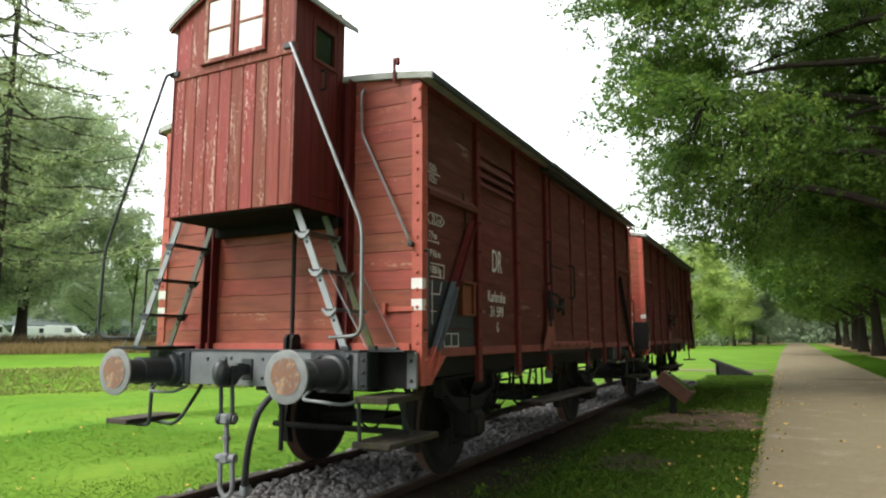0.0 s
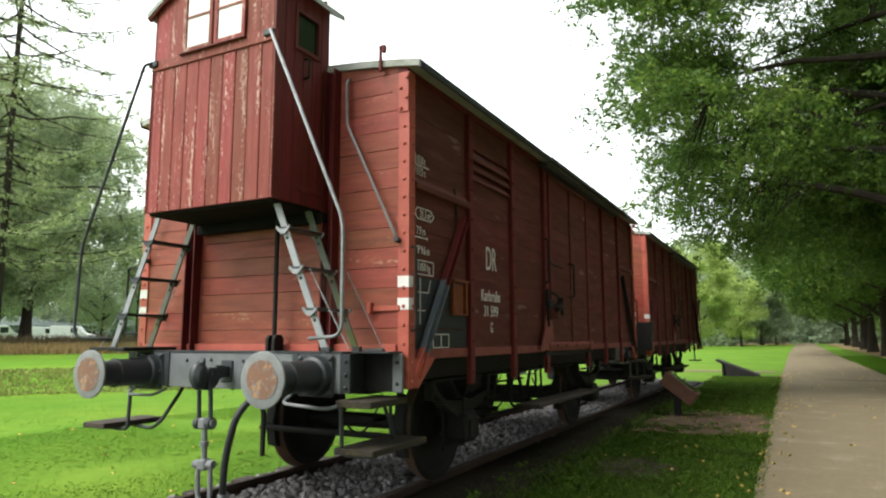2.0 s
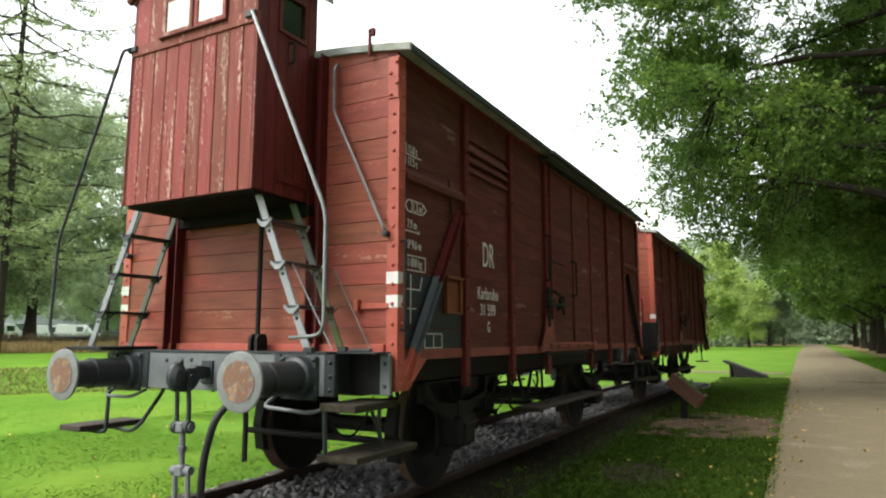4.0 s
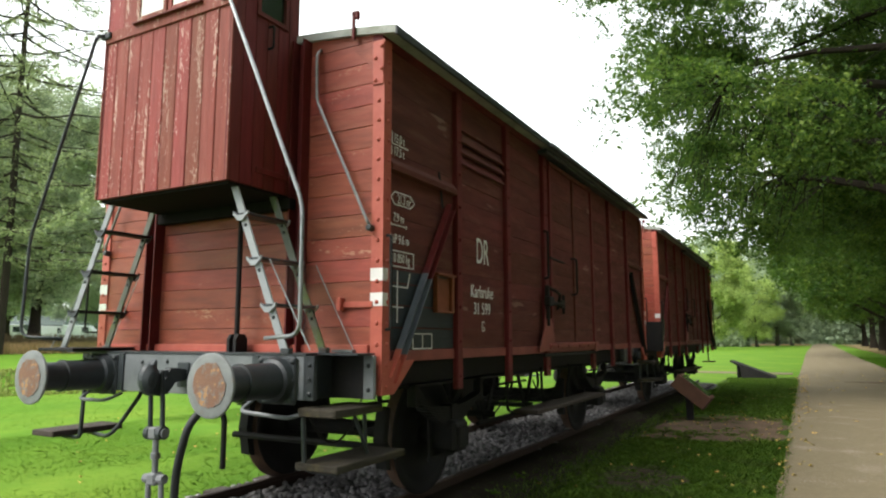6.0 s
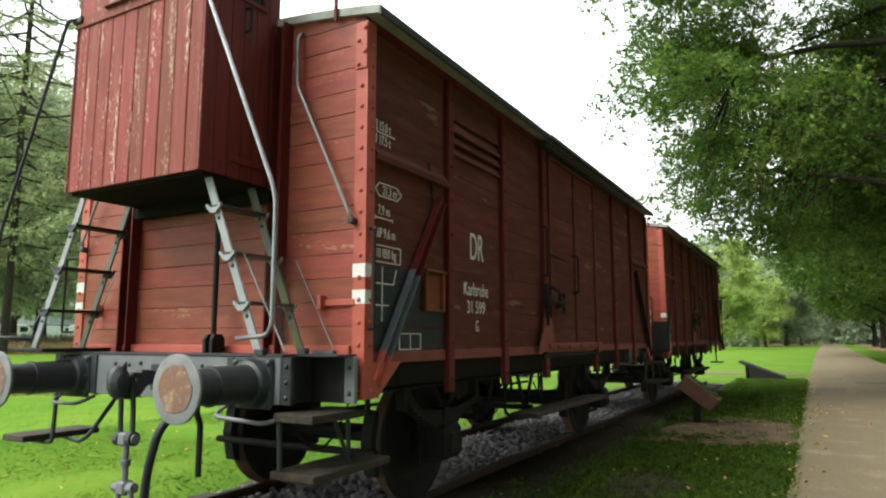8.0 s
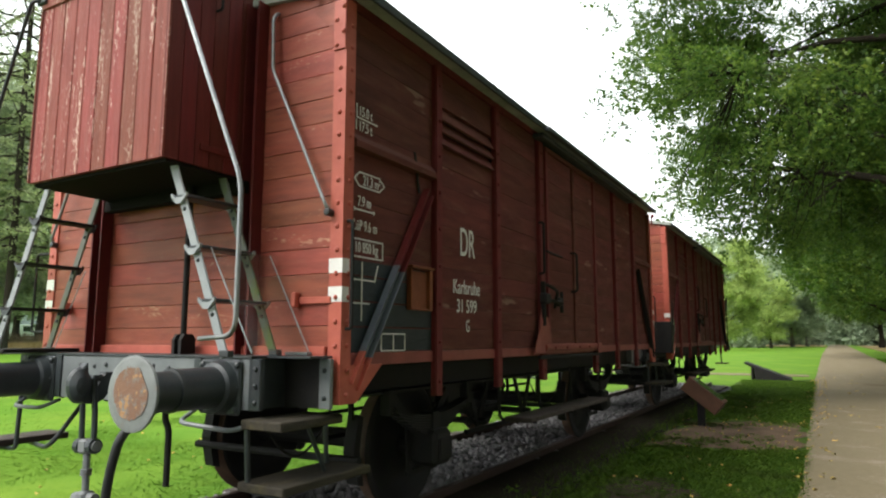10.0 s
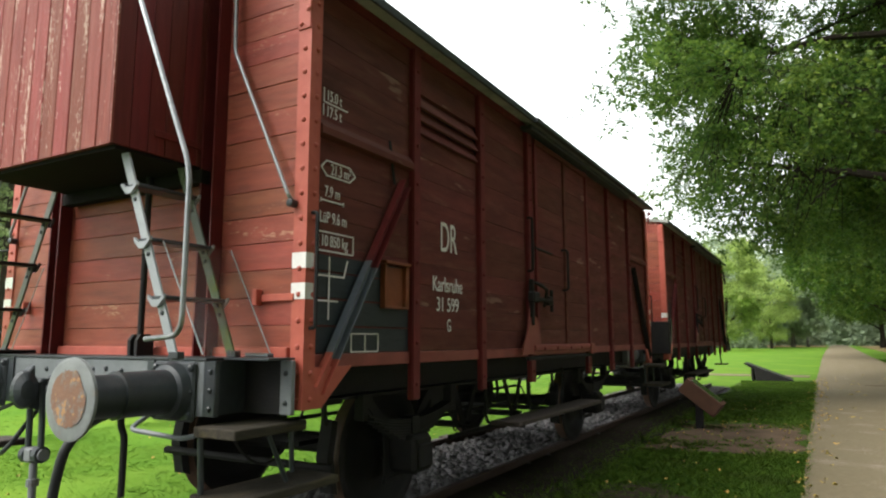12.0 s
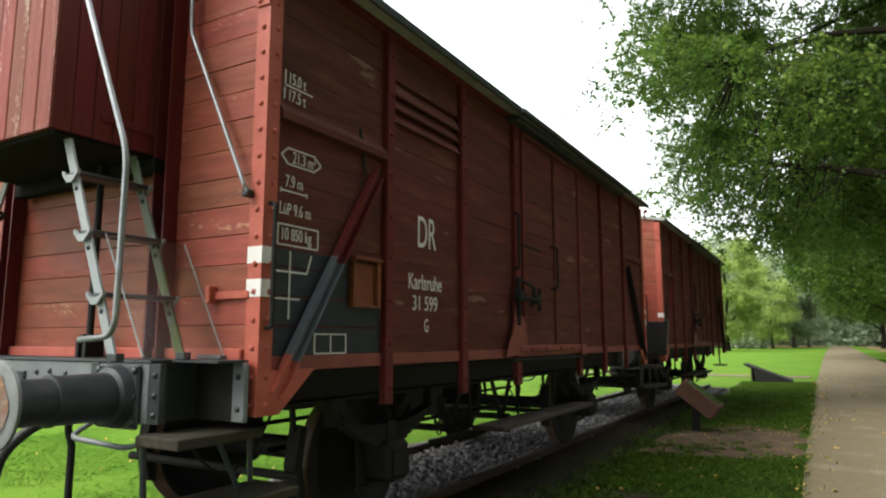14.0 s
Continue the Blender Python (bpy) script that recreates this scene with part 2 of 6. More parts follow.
# oaks further on: leaf colour darkened to stand for shade among the crowns
M_OAKB = material("shade darkened oak leaves", (0.086, 0.163, 0.023), (0.055, 0.114, 0.017), 0.5, (1, 1, 1), 0.55, 0, island=0.4, third=(0.155, 0.220, 0.031), third_scale=0.3, third_cut=(0.5, 0.7), spec=0.3, sheer=0.4)
# birch leaves lightened beyond leaf green; the haze is in the colour
M_LIME = material("bright leaves", (0.27, 0.37, 0.12), (0.21, 0.30, 0.10), 0.5, (1, 1, 1), 0.6, 0, island=0.3, spec=0.3, sheer=0.55)
# far wood leaves paled: distance haze is put into the colour
M_FAR = material("haze pale foliage", (0.42, 0.51, 0.34), (0.36, 0.45, 0.29), 0.4, (1, 1, 1), 0.7, 0, island=0.2, spec=0.2, sheer=0.5)
# bank tree leaves greyed and paled in colour for haze
M_BANKLEAF = material("haze paled grey green leaves", (0.49, 0.57, 0.37), (0.37, 0.46, 0.28), 0.45, (1, 1, 1), 0.7, 0, island=0.35, third=(0.50, 0.57, 0.34), third_scale=0.2, third_cut=(0.5, 0.7), spec=0.1, sheer=0.5)
# belt leaves a little dimmer, with haze in their colour as well
M_BELT = material("dim haze pale foliage", (0.27, 0.345, 0.225), (0.225, 0.295, 0.19), 0.4, (1, 1, 1), 0.7, 0, island=0.15, spec=0.1, sheer=0.5)
M_LIGHTLEAF = material("pale yellow green leaves", (0.42, 0.53, 0.17), (0.34, 0.45, 0.14), 0.5, (1, 1, 1), 0.6, 0, island=0.25, spec=0.1, sheer=0.55)
# needle green lifted in colour to hold some of the haze
M_LARCH = material("larch needles", (0.34, 0.41, 0.20), (0.25, 0.32, 0.15), 0.5, (1, 1, 1), 0.8, 0, island=0.35, spec=0.1, sheer=0.4)
M_CORTEN = material("rust brown steel box", (0.13, 0.058, 0.033), (0.09, 0.042, 0.026), 5, (1, 1, 1), 0.75, 0.2)
M_HOSE = material("black rubber", (0.022, 0.024, 0.025), (0.03, 0.032, 0.032), 12, (1, 1, 1), 0.55, 0.1)
M_SILK = material("milky panes", (0.82, 0.81, 0.78), (0.78, 0.77, 0.74), 3, (1, 1, 1), 0.25, 0.02)
M_CARWHITE = material("white van paint", (0.62, 0.64, 0.65), (0.55, 0.57, 0.58), 2, (1, 1, 1), 0.35, 0.0)
M_SLATE = material("pale green grey wall", (0.10, 0.13, 0.12), (0.085, 0.11, 0.10), 2, (1, 1, 1), 0.8, 0.1)


def glass_material(name, tint, rough):
    """Thin clear sheet: what is behind it shows through unbent, with a slight gloss."""
    m = bpy.data.materials.new(name)
    m.use_nodes = True
    n, l = m.node_tree.nodes, m.node_tree.links
    t = n.new("ShaderNodeBsdfTransparent")
    t.inputs[0].default_value = (*tint, 1)
    g = n.new("ShaderNodeBsdfGlossy")
    g.inputs["Roughness"].default_value = rough
    ms = n.new("ShaderNodeMixShader")
    ms.inputs[0].default_value = 0.05
    l.new(t.outputs[0], ms.inputs[1])
    l.new(g.outputs[0], ms.inputs[2])
    l.new(ms.outputs[0], n["Material Output"].inputs[0])
    return m


M_GLASS = glass_material("clear acrylic", (0.90, 0.95, 0.91), 0.35)
M_PANE = material("dark window glass", (0.012, 0.022, 0.02), (0.02, 0.03, 0.027), 3, (1, 1, 1), 0.12, 0.0, spec=0.9)


# ---- builders ----
def part(name, bm, mat, parent=None, label="", smooth=False):
    me = bpy.data.meshes.new(name)
    bmesh.ops.recalc_face_normals(bm, faces=bm.faces)
    bm.to_mesh(me)
    bm.free()
    me.materials.append(mat)
    if smooth:
        me.polygons.foreach_set("use_smooth", [True] * len(me.polygons))
    ob = new(name, me)
    ob.parent = parent
    if label:
        ob["label"] = label
    return ob


def again(name, me, parent, m, label=""):
    """One more piece on a mesh that others share."""
    ob = new(name, me)
    ob.parent = parent
    ob.matrix_basis = m
    if label:
        ob["label"] = label
    return ob


def hold(name, place, label, category, group="", kind=""):
    ob = new(name)
    ob.empty_display_size = 0.2
    ob.location = place
    return tagged(ob, label, category, group, kind)


def box(bm, x0, x1, y0, y1, z0, z1, bevel=0.0, m=None):
    r = bmesh.ops.create_cube(bm, size=1)
    vs = r["verts"]
    bmesh.ops.scale(bm, vec=(abs(x1 - x0), abs(y1 - y0), abs(z1 - z0)), verts=vs)
    bmesh.ops.translate(bm, vec=((x0 + x1) / 2, (y0 + y1) / 2, (z0 + z1) / 2), verts=vs)
    if bevel:
        es = list({e for v in vs for e in v.link_edges})
        r = bmesh.ops.bevel(bm, geom=es, offset=bevel, segments=1, affect="EDGES")
        vs = list({v for f in r["faces"] for v in f.verts} | {v for v in vs if v.is_valid})
    if m is not None:
        bmesh.ops.transform(bm, matrix=m, verts=vs)
    return vs


def one_box(*a, **k):
    bm = bmesh.new()
    box(bm, *a, **k)
    return bm


def beam(bm, a, b, w, h, up=(0, 0, 1), bevel=0.0):
    """A straight bar of section w x h from a to b."""
    a, b = Vector(a), Vector(b)
    d = (b - a).normalized()
    s = d.cross(Vector(up)).normalized()
    t = s.cross(d)
    m = Matrix((s, d, t)).transposed().to_4x4()
    m.translation = (a + b) / 2
    return box(bm, -w / 2, w / 2, -(b - a).length / 2, (b - a).length / 2, -h / 2, h / 2, bevel, m)


def tube(bm, pts, r, seg=8, taper=None):
    """A round bar along points; taper: a radius for each point."""
    pts = [Vector(p) for p in pts]
    rings = []
    prev = None
    for i, p in enumerate(pts):
        d = (pts[min(i + 1, len(pts) - 1)] - pts[max(i - 1, 0)]).normalized()
        ref = prev if prev is not None else (Vector((0, 0, 1)) if abs(d.z) < 0.9 else Vector((1, 0, 0)))
        s = d.cross(ref).normalized()
        t = s.cross(d).normalized()
        prev = t
        rr = taper[i] if taper else r
        rings.append([bm.verts.new(p + rr * (math.cos(2 * math.pi * k / seg) * s + math.sin(2 * math.pi * k / seg) * t)) for k in range(seg)])
    for a, b in zip(rings, rings[1:]):
        for k in range(seg):
            bm.faces.new((a[k], a[(k + 1) % seg], b[(k + 1) % seg], b[k]))
    bm.faces.new(rings[0][::-1])
    bm.faces.new(rings[-1])


def bend(pts, r=0.06, n=4):
    """Points with their inner corners rounded."""
    pts = [Vector(p) for p in pts]
    out = [pts[0]]
    for a, b, c in zip(pts, pts[1:], pts[2:]):
        k = min(r, (a - b).length / 2, (c - b).length / 2)
        p, q = b + (a - b).normalized() * k, b + (c - b).normalized() * k
        for i in range(n + 1):
            t = i / n
            out.append(p * (1 - t) ** 2 + b * 2 * t * (1 - t) + q * t * t)
    return out + [pts[-1]]


def revolve(bm, profile, seg=24, m=None):
    """A solid of revolution about y; profile: (y, radius) pairs."""
    rings = []
    vs = []
    for y, r in profile:
        ring = [bm.verts.new((r * math.cos(2 * math.pi * k / seg), y, r * math.sin(2 * math.pi * k / seg))) for k in range(seg)]
        rings.append(ring)
        vs += ring
    for a, b in zip(rings, rings[1:]):
        for k in range(seg):
            bm.faces.new((a[k], b[k], b[(k + 1) % seg], a[(k + 1) % seg]))
    bm.faces.new(rings[0])
    bm.faces.new(rings[-1][::-1])
    if m is not None:
        bmesh.ops.transform(bm, matrix=m, verts=vs)
    return vs


def prism(bm, outline, axis, a, b):
    """An outline of 2D points pushed along x, y or z from a to b."""
    def p3(p, w):
        return {"x": (w, p[0], p[1]), "y": (p[0], w, p[1]), "z": (p[0], p[1], w)}[axis]
    lo = [bm.verts.new(p3(p, a)) for p in outline]
    hi = [bm.verts.new(p3(p, b)) for p in outline]
    n = len(outline)
    bm.faces.new(lo)
    bm.faces.new(hi[::-1])
    for i in range(n):
        bm.faces.new((lo[i], lo[(i + 1) % n], hi[(i + 1) % n], hi[i]))
    return lo + hi


def sheet_mesh(name, verts, faces, mat):
    me = bpy.data.meshes.new(name)
    verts, faces = np.asarray(verts, np.float32), np.asarray(faces, np.int32)
    k = faces.shape[1]
    me.vertices.add(len(verts))
    me.vertices.foreach_set("co", verts.ravel())
    me.loops.add(faces.size)
    me.loops.foreach_set("vertex_index", faces.ravel())
    me.polygons.add(len(faces))
    me.polygons.foreach_set("loop_start", np.arange(0, faces.size, k, dtype=np.int32))
    me.polygons.foreach_set("loop_total", np.full(len(faces), k, np.int32))
    me.update()
    me.validate()
    me.materials.append(mat)
    return me


def rivet_mesh():
    bm = bmesh.new()
    revolve(bm, [(0, 0.016), (-0.007, 0.014), (-0.012, 0.006)], 8)
    me = bpy.data.meshes.new("rivet")
    bmesh.ops.recalc_face_normals(bm, faces=bm.faces)
    bm.to_mesh(me)
    bm.free()
    return me


def plank_mesh(name, length, height, depth, mat, along="y"):
    """A board with chamfered long edges; its face looks to +x (along y) or -y (along x)."""
    c, h = (0.0026 if mat is not M_SIDE else 0.0016), height / 2
    prof = [(-depth, -h), (-c, -h), (0, -h + c), (0, h - c), (-c, h), (-depth, h)]
    bm = bmesh.new()
    if along == "y":
        prism(bm, prof, "y", 0, length)
    else:
        prism(bm, [(-p[0], p[1]) for p in prof], "x", 0, length)
    me = bpy.data.meshes.new(name)
    bmesh.ops.recalc_face_normals(bm, faces=bm.faces)
    bm.to_mesh(me)
    bm.free()
    me.materials.append(mat)
    return me


RIVET = rivet_mesh()
RIVET.materials.append(M_POST)
RIVET_D = rivet_mesh()
RIVET_D.materials.append(M_POSTD)
BOLT = rivet_mesh()
BOLT.materials.append(M_DARK)


# ---- ground ----
def rise(x, y):
    """Height of the ground: level lawn, a low bank on the far left."""
    d = -0.84 * x + 0.545 * y

    def step(a, b, v):
        t = min(max((v - a) / (b - a), 0), 1)
        return t * t * (3 - 2 * t)
    m = step(9, 17, -x) * (1 - step(60, 90, y))
    return m * (0.5 * step(22.5, 26, d) + 0.4 * step(28, 52, d)) - 0.04 * m * math.exp(-((d - 21.8) / 1.0) ** 2)


def ground_sheet():
    xs = np.concatenate([[-3000, -1200, -500, -250, -160, -110], np.arange(-90, -44, 6), np.arange(-44, 8, 1.0), np.arange(8, 60, 6), [90, 160, 300, 700, 3000]])
    ys = np.concatenate([[-3000, -900, -300, -120, -60], np.arange(-40, 0, 8), np.arange(0, 50, 1.0), np.arange(50, 110, 6), [130, 160, 220, 320, 600, 1400, 3000]])
    verts = [(x, y, rise(x, y) + (0.012 * noise.noise(Vector((x * 0.5, y * 0.5, 0))) if -40 < x < -6 and 0 < y < 50 else 0)) for y in ys for x in xs]
    n = len(xs)
    faces = [(j * n + i, j * n + i + 1, (j + 1) * n + i + 1, (j + 1) * n + i) for j in range(len(ys) - 1) for i in range(n - 1)]
    ob = new("ground", sheet_mesh("ground", verts, faces, M_GROUND))
    ob.data.polygons.foreach_set("use_smooth", [True] * len(ob.data.polygons))
    return tagged(ob, "short bright green mown lawn reaching to the trees", "lawn", kind="structure")


ground_sheet()


def patch(name, outline, z, mat, label, category, rag=0.12, step=0.25, thick=0.02):
    """A thin flat piece of ground with ragged edges."""
    pts = []
    for a, b in zip(outline, outline[1:] + outline[:1]):
        a, b = Vector((*a, 0)), Vector((*b, 0))
        k = max(2, int((b - a).length / step))
        k = min(k, 240)
        s = Vector((b.y - a.y, a.x - b.x, 0)).normalized()
        for i in range(k):
            p = a.lerp(b, i / k)
            w = noise.noise(p * 1.3) + 0.6 * noise.noise(p * 4.1 + Vector((7, 0, 0)))
            pts.append(p + s * w * rag)
    bm = bmesh.new()
    lo = [bm.verts.new((p.x, p.y, z - thick)) for p in pts]
    hi = [bm.verts.new((p.x, p.y, z)) for p in pts]
    bmesh.ops.triangle_fill(bm, edges=[bm.edges.new((hi[i], hi[(i + 1) % len(hi)])) for i in range(len(hi))], use_beauty=True)
    for i in range(len(lo)):
        j = (i + 1) % len(lo)
        bm.faces.new((lo[i], lo[j], hi[j], hi[i]))
    ob = part(name, bm, mat)
    return tagged(ob, label, category, kind="structure")


PATH_L, PATH_R = -0.46, 3.1
patch("path", [(PATH_L, -40), (PATH_R, -40), (PATH_R, 30), (3.3, 70), (4.4, 150), (4.8, 190), (1.3, 190), (0.55, 130), (-0.2, 75), (PATH_L, 30)], 0.024, M_PATH,
      "straight pale brown gravel footpath strewn with yellow leaves", "path", 0.05, 0.4)
patch("side_path", [(-30, 31.0), (-0.7, 31.6), (-0.7, 33.0), (-30, 32.2)], 0.021, M_PATH, "narrow sandy side path across the lawn", "path", 0.06, 0.4)
patch("shade_tinted_turf", [(-2.52, -40.0), (-0.42, -40.0), (-0.42, 29.5), (-2.8, 27.5), (-2.55, 20)], 0.014, M_SHADE, "dark green shade tinted turf strip beside the track", "turf", 0.05, 0.4)
bm = bmesh.new()
prism(bm, [(-3.185, 0.098), (-2.95, 0.094), (-2.70, 0.082), (-2.48, 0.022), (-2.30, 0.009), (-2.30, -0.1), (-3.185, -0.1)], "y", -40, 19.5)
tagged(part("track_earth", bm, M_EARTH), "dark earth sloping from the rail to the turf", "earth", kind="structure")
patch("bare_earth", [(-2.45, 11.2), (-0.5, 11.4), (-0.5, 15.1), (-1.3, 14.6), (-2.5, 13.9)], 0.019, M_DIRT, "trodden bare brown earth round the information box", "bare earth", 0.34, 0.10)
patch("worn_earth", [(-2.1, 7.6), (-1.35, 7.5), (-1.2, 8.4), (-1.75, 8.9), (-2.2, 8.5)], 0.019, M_WORN, "small worn bare earth spot in the turf", "bare earth", 0.26, 0.07)
patch("dark_streak", [(0.9, 26.9), (1.9, 26.75), (2.9, 26.8), (2.9, 27.2), (1.8, 27.25), (1.0, 27.1)], 0.030, M_DIRT, "dark streak across the gravel path", "damp earth", 0.12, 0.1)
patch("verge_litter", [(5.6, -30), (40, -30), (40, 190), (6.5, 190), (5.7, 60), (5.3, 20)], 0.03, M_DRY, "dry leaf litter and straw under the avenue trees", "leaf litter", 0.25, 0.6)
patch("far_verge", [(-60, 150), (0.2, 150), (0.6, 170), (-60, 170)], 0.03, M_DRY, "strip of dry straw along the far wood", "dry grass", 0.5, 1.0)


# ---- track ----
CX, RAILTOP = -3.975, 0.17


def rail(x):
    bm = bmesh.new()
    z = RAILTOP
    prof = [(-0.062, -0.138), (0.062, -0.138), (0.062, -0.128), (0.012, -0.112), (0.008, -0.04), (0.035, -0.03), (0.035, -0.006), (0.028, 0),
            (-0.028, 0), (-0.035, -0.006), (-0.035, -0.03), (-0.008, -0.04), (-0.012, -0.112), (-0.062, -0.128)]
    prism(bm, [(x + p[0], z + p[1]) for p in prof], "y", -30, 23.5)
    ob = part("rail", bm, M_RAIL)
    return tagged(ob, "rusty brown steel rail lying in grey ballast", "rail", "rails of the track")


rail(CX - 0.752)
rail(CX + 0.752)
bm = bmesh.new()
prism(bm, [(-5.30, 0.0), (-5.05, 0.06), (-4.80, 0.065), (-3.10, 0.065), (-2.85, 0.055), (-2.62, 0.0), (-2.62, -0.1), (-5.30, -0.1)], "y", -30, 23.9)
bed = tagged(part("ballast_bed", bm, M_BED), "dark bed of crushed stone under the rails", "ballast", kind="structure")
sleeper_me = None
for k in range(60):
    y = -14 + 0.63 * k
    if y > 23.2:
        break
    if sleeper_me is None:
        s_ob = part("sleeper", one_box(-1.25, 1.25, -0.12, 0.12, -0.12, 0.0, 0.012), M_SLEEPER)
        sleeper_me = s_ob.data
    else:
        s_ob = new("sleeper", sleeper_me)
    s_ob.matrix_basis = pose(CX, y, 0.032 + 0.04, 0, 0, random.uniform(-0.5, 0.5))
    tagged(s_ob, "dark wooden sleeper half buried in ballast", "sleeper", "sleepers of the track")


# ---- boxcar ----
Y0 = 4.39
LONG, HALF = 8.06, 1.41


def P(x, y, z):
    return Vector((x - CX, y - Y0, z))


def lettering(text, size, y, z, parent, mat, squeeze=0.66, u=HALF + 0.004):
    """Raised stencilled letters on the side wall; y, z: lower left corner."""
    cu = bpy.data.curves.new("lettering", "FONT")
    cu.body, cu.size, cu.extrude = text, size / 0.72, 0.0015
    tmp = bpy.data.objects.new("lettering", cu)
    scene.collection.objects.link(tmp)
    me = bpy.data.meshes.new_from_object(tmp.evaluated_get(bpy.context.evaluated_depsgraph_get()))
    bpy.data.objects.remove(tmp)
    root = new("lettering")
    root.parent = parent
    root.matrix_basis = Matrix.Translation((u, y - Y0, z)) @ pose(0, 0, 0, 90, 0, 90) @ Matrix.Diagonal((squeeze, 1, 1, 1))
    root["label"] = "white stencilled lettering"
    bm = bmesh.new()
    bm.from_mesh(me)
    todo, runs = set(bm.verts), []
    while todo:
        stack, isle = [todo.pop()], []
        while stack:
            v = stack.pop()
            isle.append(v)
            for e in v.link_edges:
                w = e.other_vert(v)
                if w in todo:
                    todo.remove(w)
                    stack.append(w)
        runs.append([min(v.co.x for v in isle), max(v.co.x for v in isle), isle])
    runs.sort(key=lambda r: r[0])
    letters = []
    for r in runs:
        if letters and r[0] < letters[-1][1] - 0.002:
            letters[-1][1] = max(letters[-1][1], r[1])
            letters[-1][2] += r[2]
        else:
            letters.append(r)
    for r in letters:
        one = bmesh.new()
        twin = {v: one.verts.new(v.co) for v in r[2]}
        for f in bm.faces:
            if f.verts[0] in twin:
                one.faces.new([twin[v] for v in f.verts])
        part("letter", one, mat, root)
    bm.free()
    return root


def line_mark(parent, a, b, w=0.011, u=HALF + 0.003):
    bm = bmesh.new()
    beam(bm, (u, a[0] - Y0, a[1]), (u, b[0] - Y0, b[1]), w, 0.004, up=(1, 0, 0))
    return part("painted_line", bm, M_LETTER, parent)


def channel(bm, y, z0, z1, w=0.09, u0=HALF, u1=HALF + 0.045, t=0.012):
    """An upright U-shaped post on the side wall, open towards the wall."""
    box(bm, u1 - t, u1, y - w / 2, y + w / 2, z0, z1, 0.003)
    box(bm, u0, u1 - t - 0.001, y - w / 2, y - w / 2 + t, z0, z1)
    box(bm, u0, u1 - t - 0.001, y + w / 2 - t, y + w / 2, z0, z1)


ROWS_N, PLANK_Z0, PLANK_H = 14, 1.415, 0.152
EAVE = 3.55
BAYS = [(0.10, 1.055), (1.155, 2.075), (2.175, 3.11), (4.95, 5.84), (5.94, 6.87), (6.97, 7.96)]
POSTS = [1.105, 2.125, 3.16, 4.90, 5.89, 6.92]


def roof_z(u):
    return 3.745 - 0.058 * u * u


def wheel_bm():
    bm = bmesh.new()
    revolve(bm, [(-0.06, 0.10), (-0.05, 0.12), (-0.02, 0.15), (-0.015, 0.40), (-0.055, 0.42), (-0.06, 0.475), (-0.055, 0.49), (0.03, 0.495), (0.045, 0.52),
                 (0.07, 0.52), (0.075, 0.50), (0.07, 0.42), (0.02, 0.40), (0.015, 0.15), (0.06, 0.12), (0.07, 0.10)], 40, pose(0, 0, 0, 0, 0, 90))
    return bm


def buffer(parent, u, v, out):
    """One side buffer; out: -1 towards the front, +1 towards the back."""
    b = new("buffer")
    b.parent = parent
    b.matrix_basis = pose(u, v, 1.23) if out < 0 else pose(u, v, 1.23, 0, 0, 180)
    bm = bmesh.new()
    revolve(bm, [(0.0, 0.04), (0.002, 0.12), (0.007, 0.172), (0.010, 0.184), (0.024, 0.185), (0.030, 0.16), (0.05, 0.11)], 48)
    part("buffer_disc", bm, M_DISC, b, "grey buffer disc with a rusty middle")
    bm = bmesh.new()
    vs = []
    n = 120
    cen = bm.verts.new((0, -0.004, 0))
    for k in range(n):
        a = 2 * math.pi * k / n
        p = Vector((math.cos(a), math.sin(a), u * 3))
        r = 0.130 * (1 + 0.10 * noise.noise(p * 1.6) + 0.07 * noise.noise(p * 7) + 0.05 * noise.noise(p * 19))
        vs.append(bm.verts.new((r * math.cos(a) * 0.96, -0.003 + 0.002 * (r / 0.12) ** 2, r * math.sin(a))))
    for k in range(n):
        bm.faces.new((cen, vs[k], vs[(k + 1) % n]))
    part("rust_patch", bm, M_RUST, b, "flaking brown rust")
    bm = bmesh.new()
    revolve(bm, [(0.03, 0.10), (0.22, 0.10), (0.222, 0.114), (0.24, 0.114), (0.242, 0.108), (0.49, 0.112), (0.50, 0.135), (0.545, 0.15)], 48)
    part("buffer_sleeve", bm, M_DARK, b, "dark blue-grey buffer casing")
    bm = bmesh.new()
    box(bm, -0.16, 0.16, 0.545, 0.57, -0.15, 0.15, 0.012)
    part("base_plate", bm, M_DARK, b)
    for a in (-0.135, 0.135):
        for c in (-0.12, 0.0, 0.12):
            again("bolt", BOLT, b, pose(a, 0.545, c) @ Matrix.Diagonal((1.3, 1.3, 1.3, 1)))
    return b


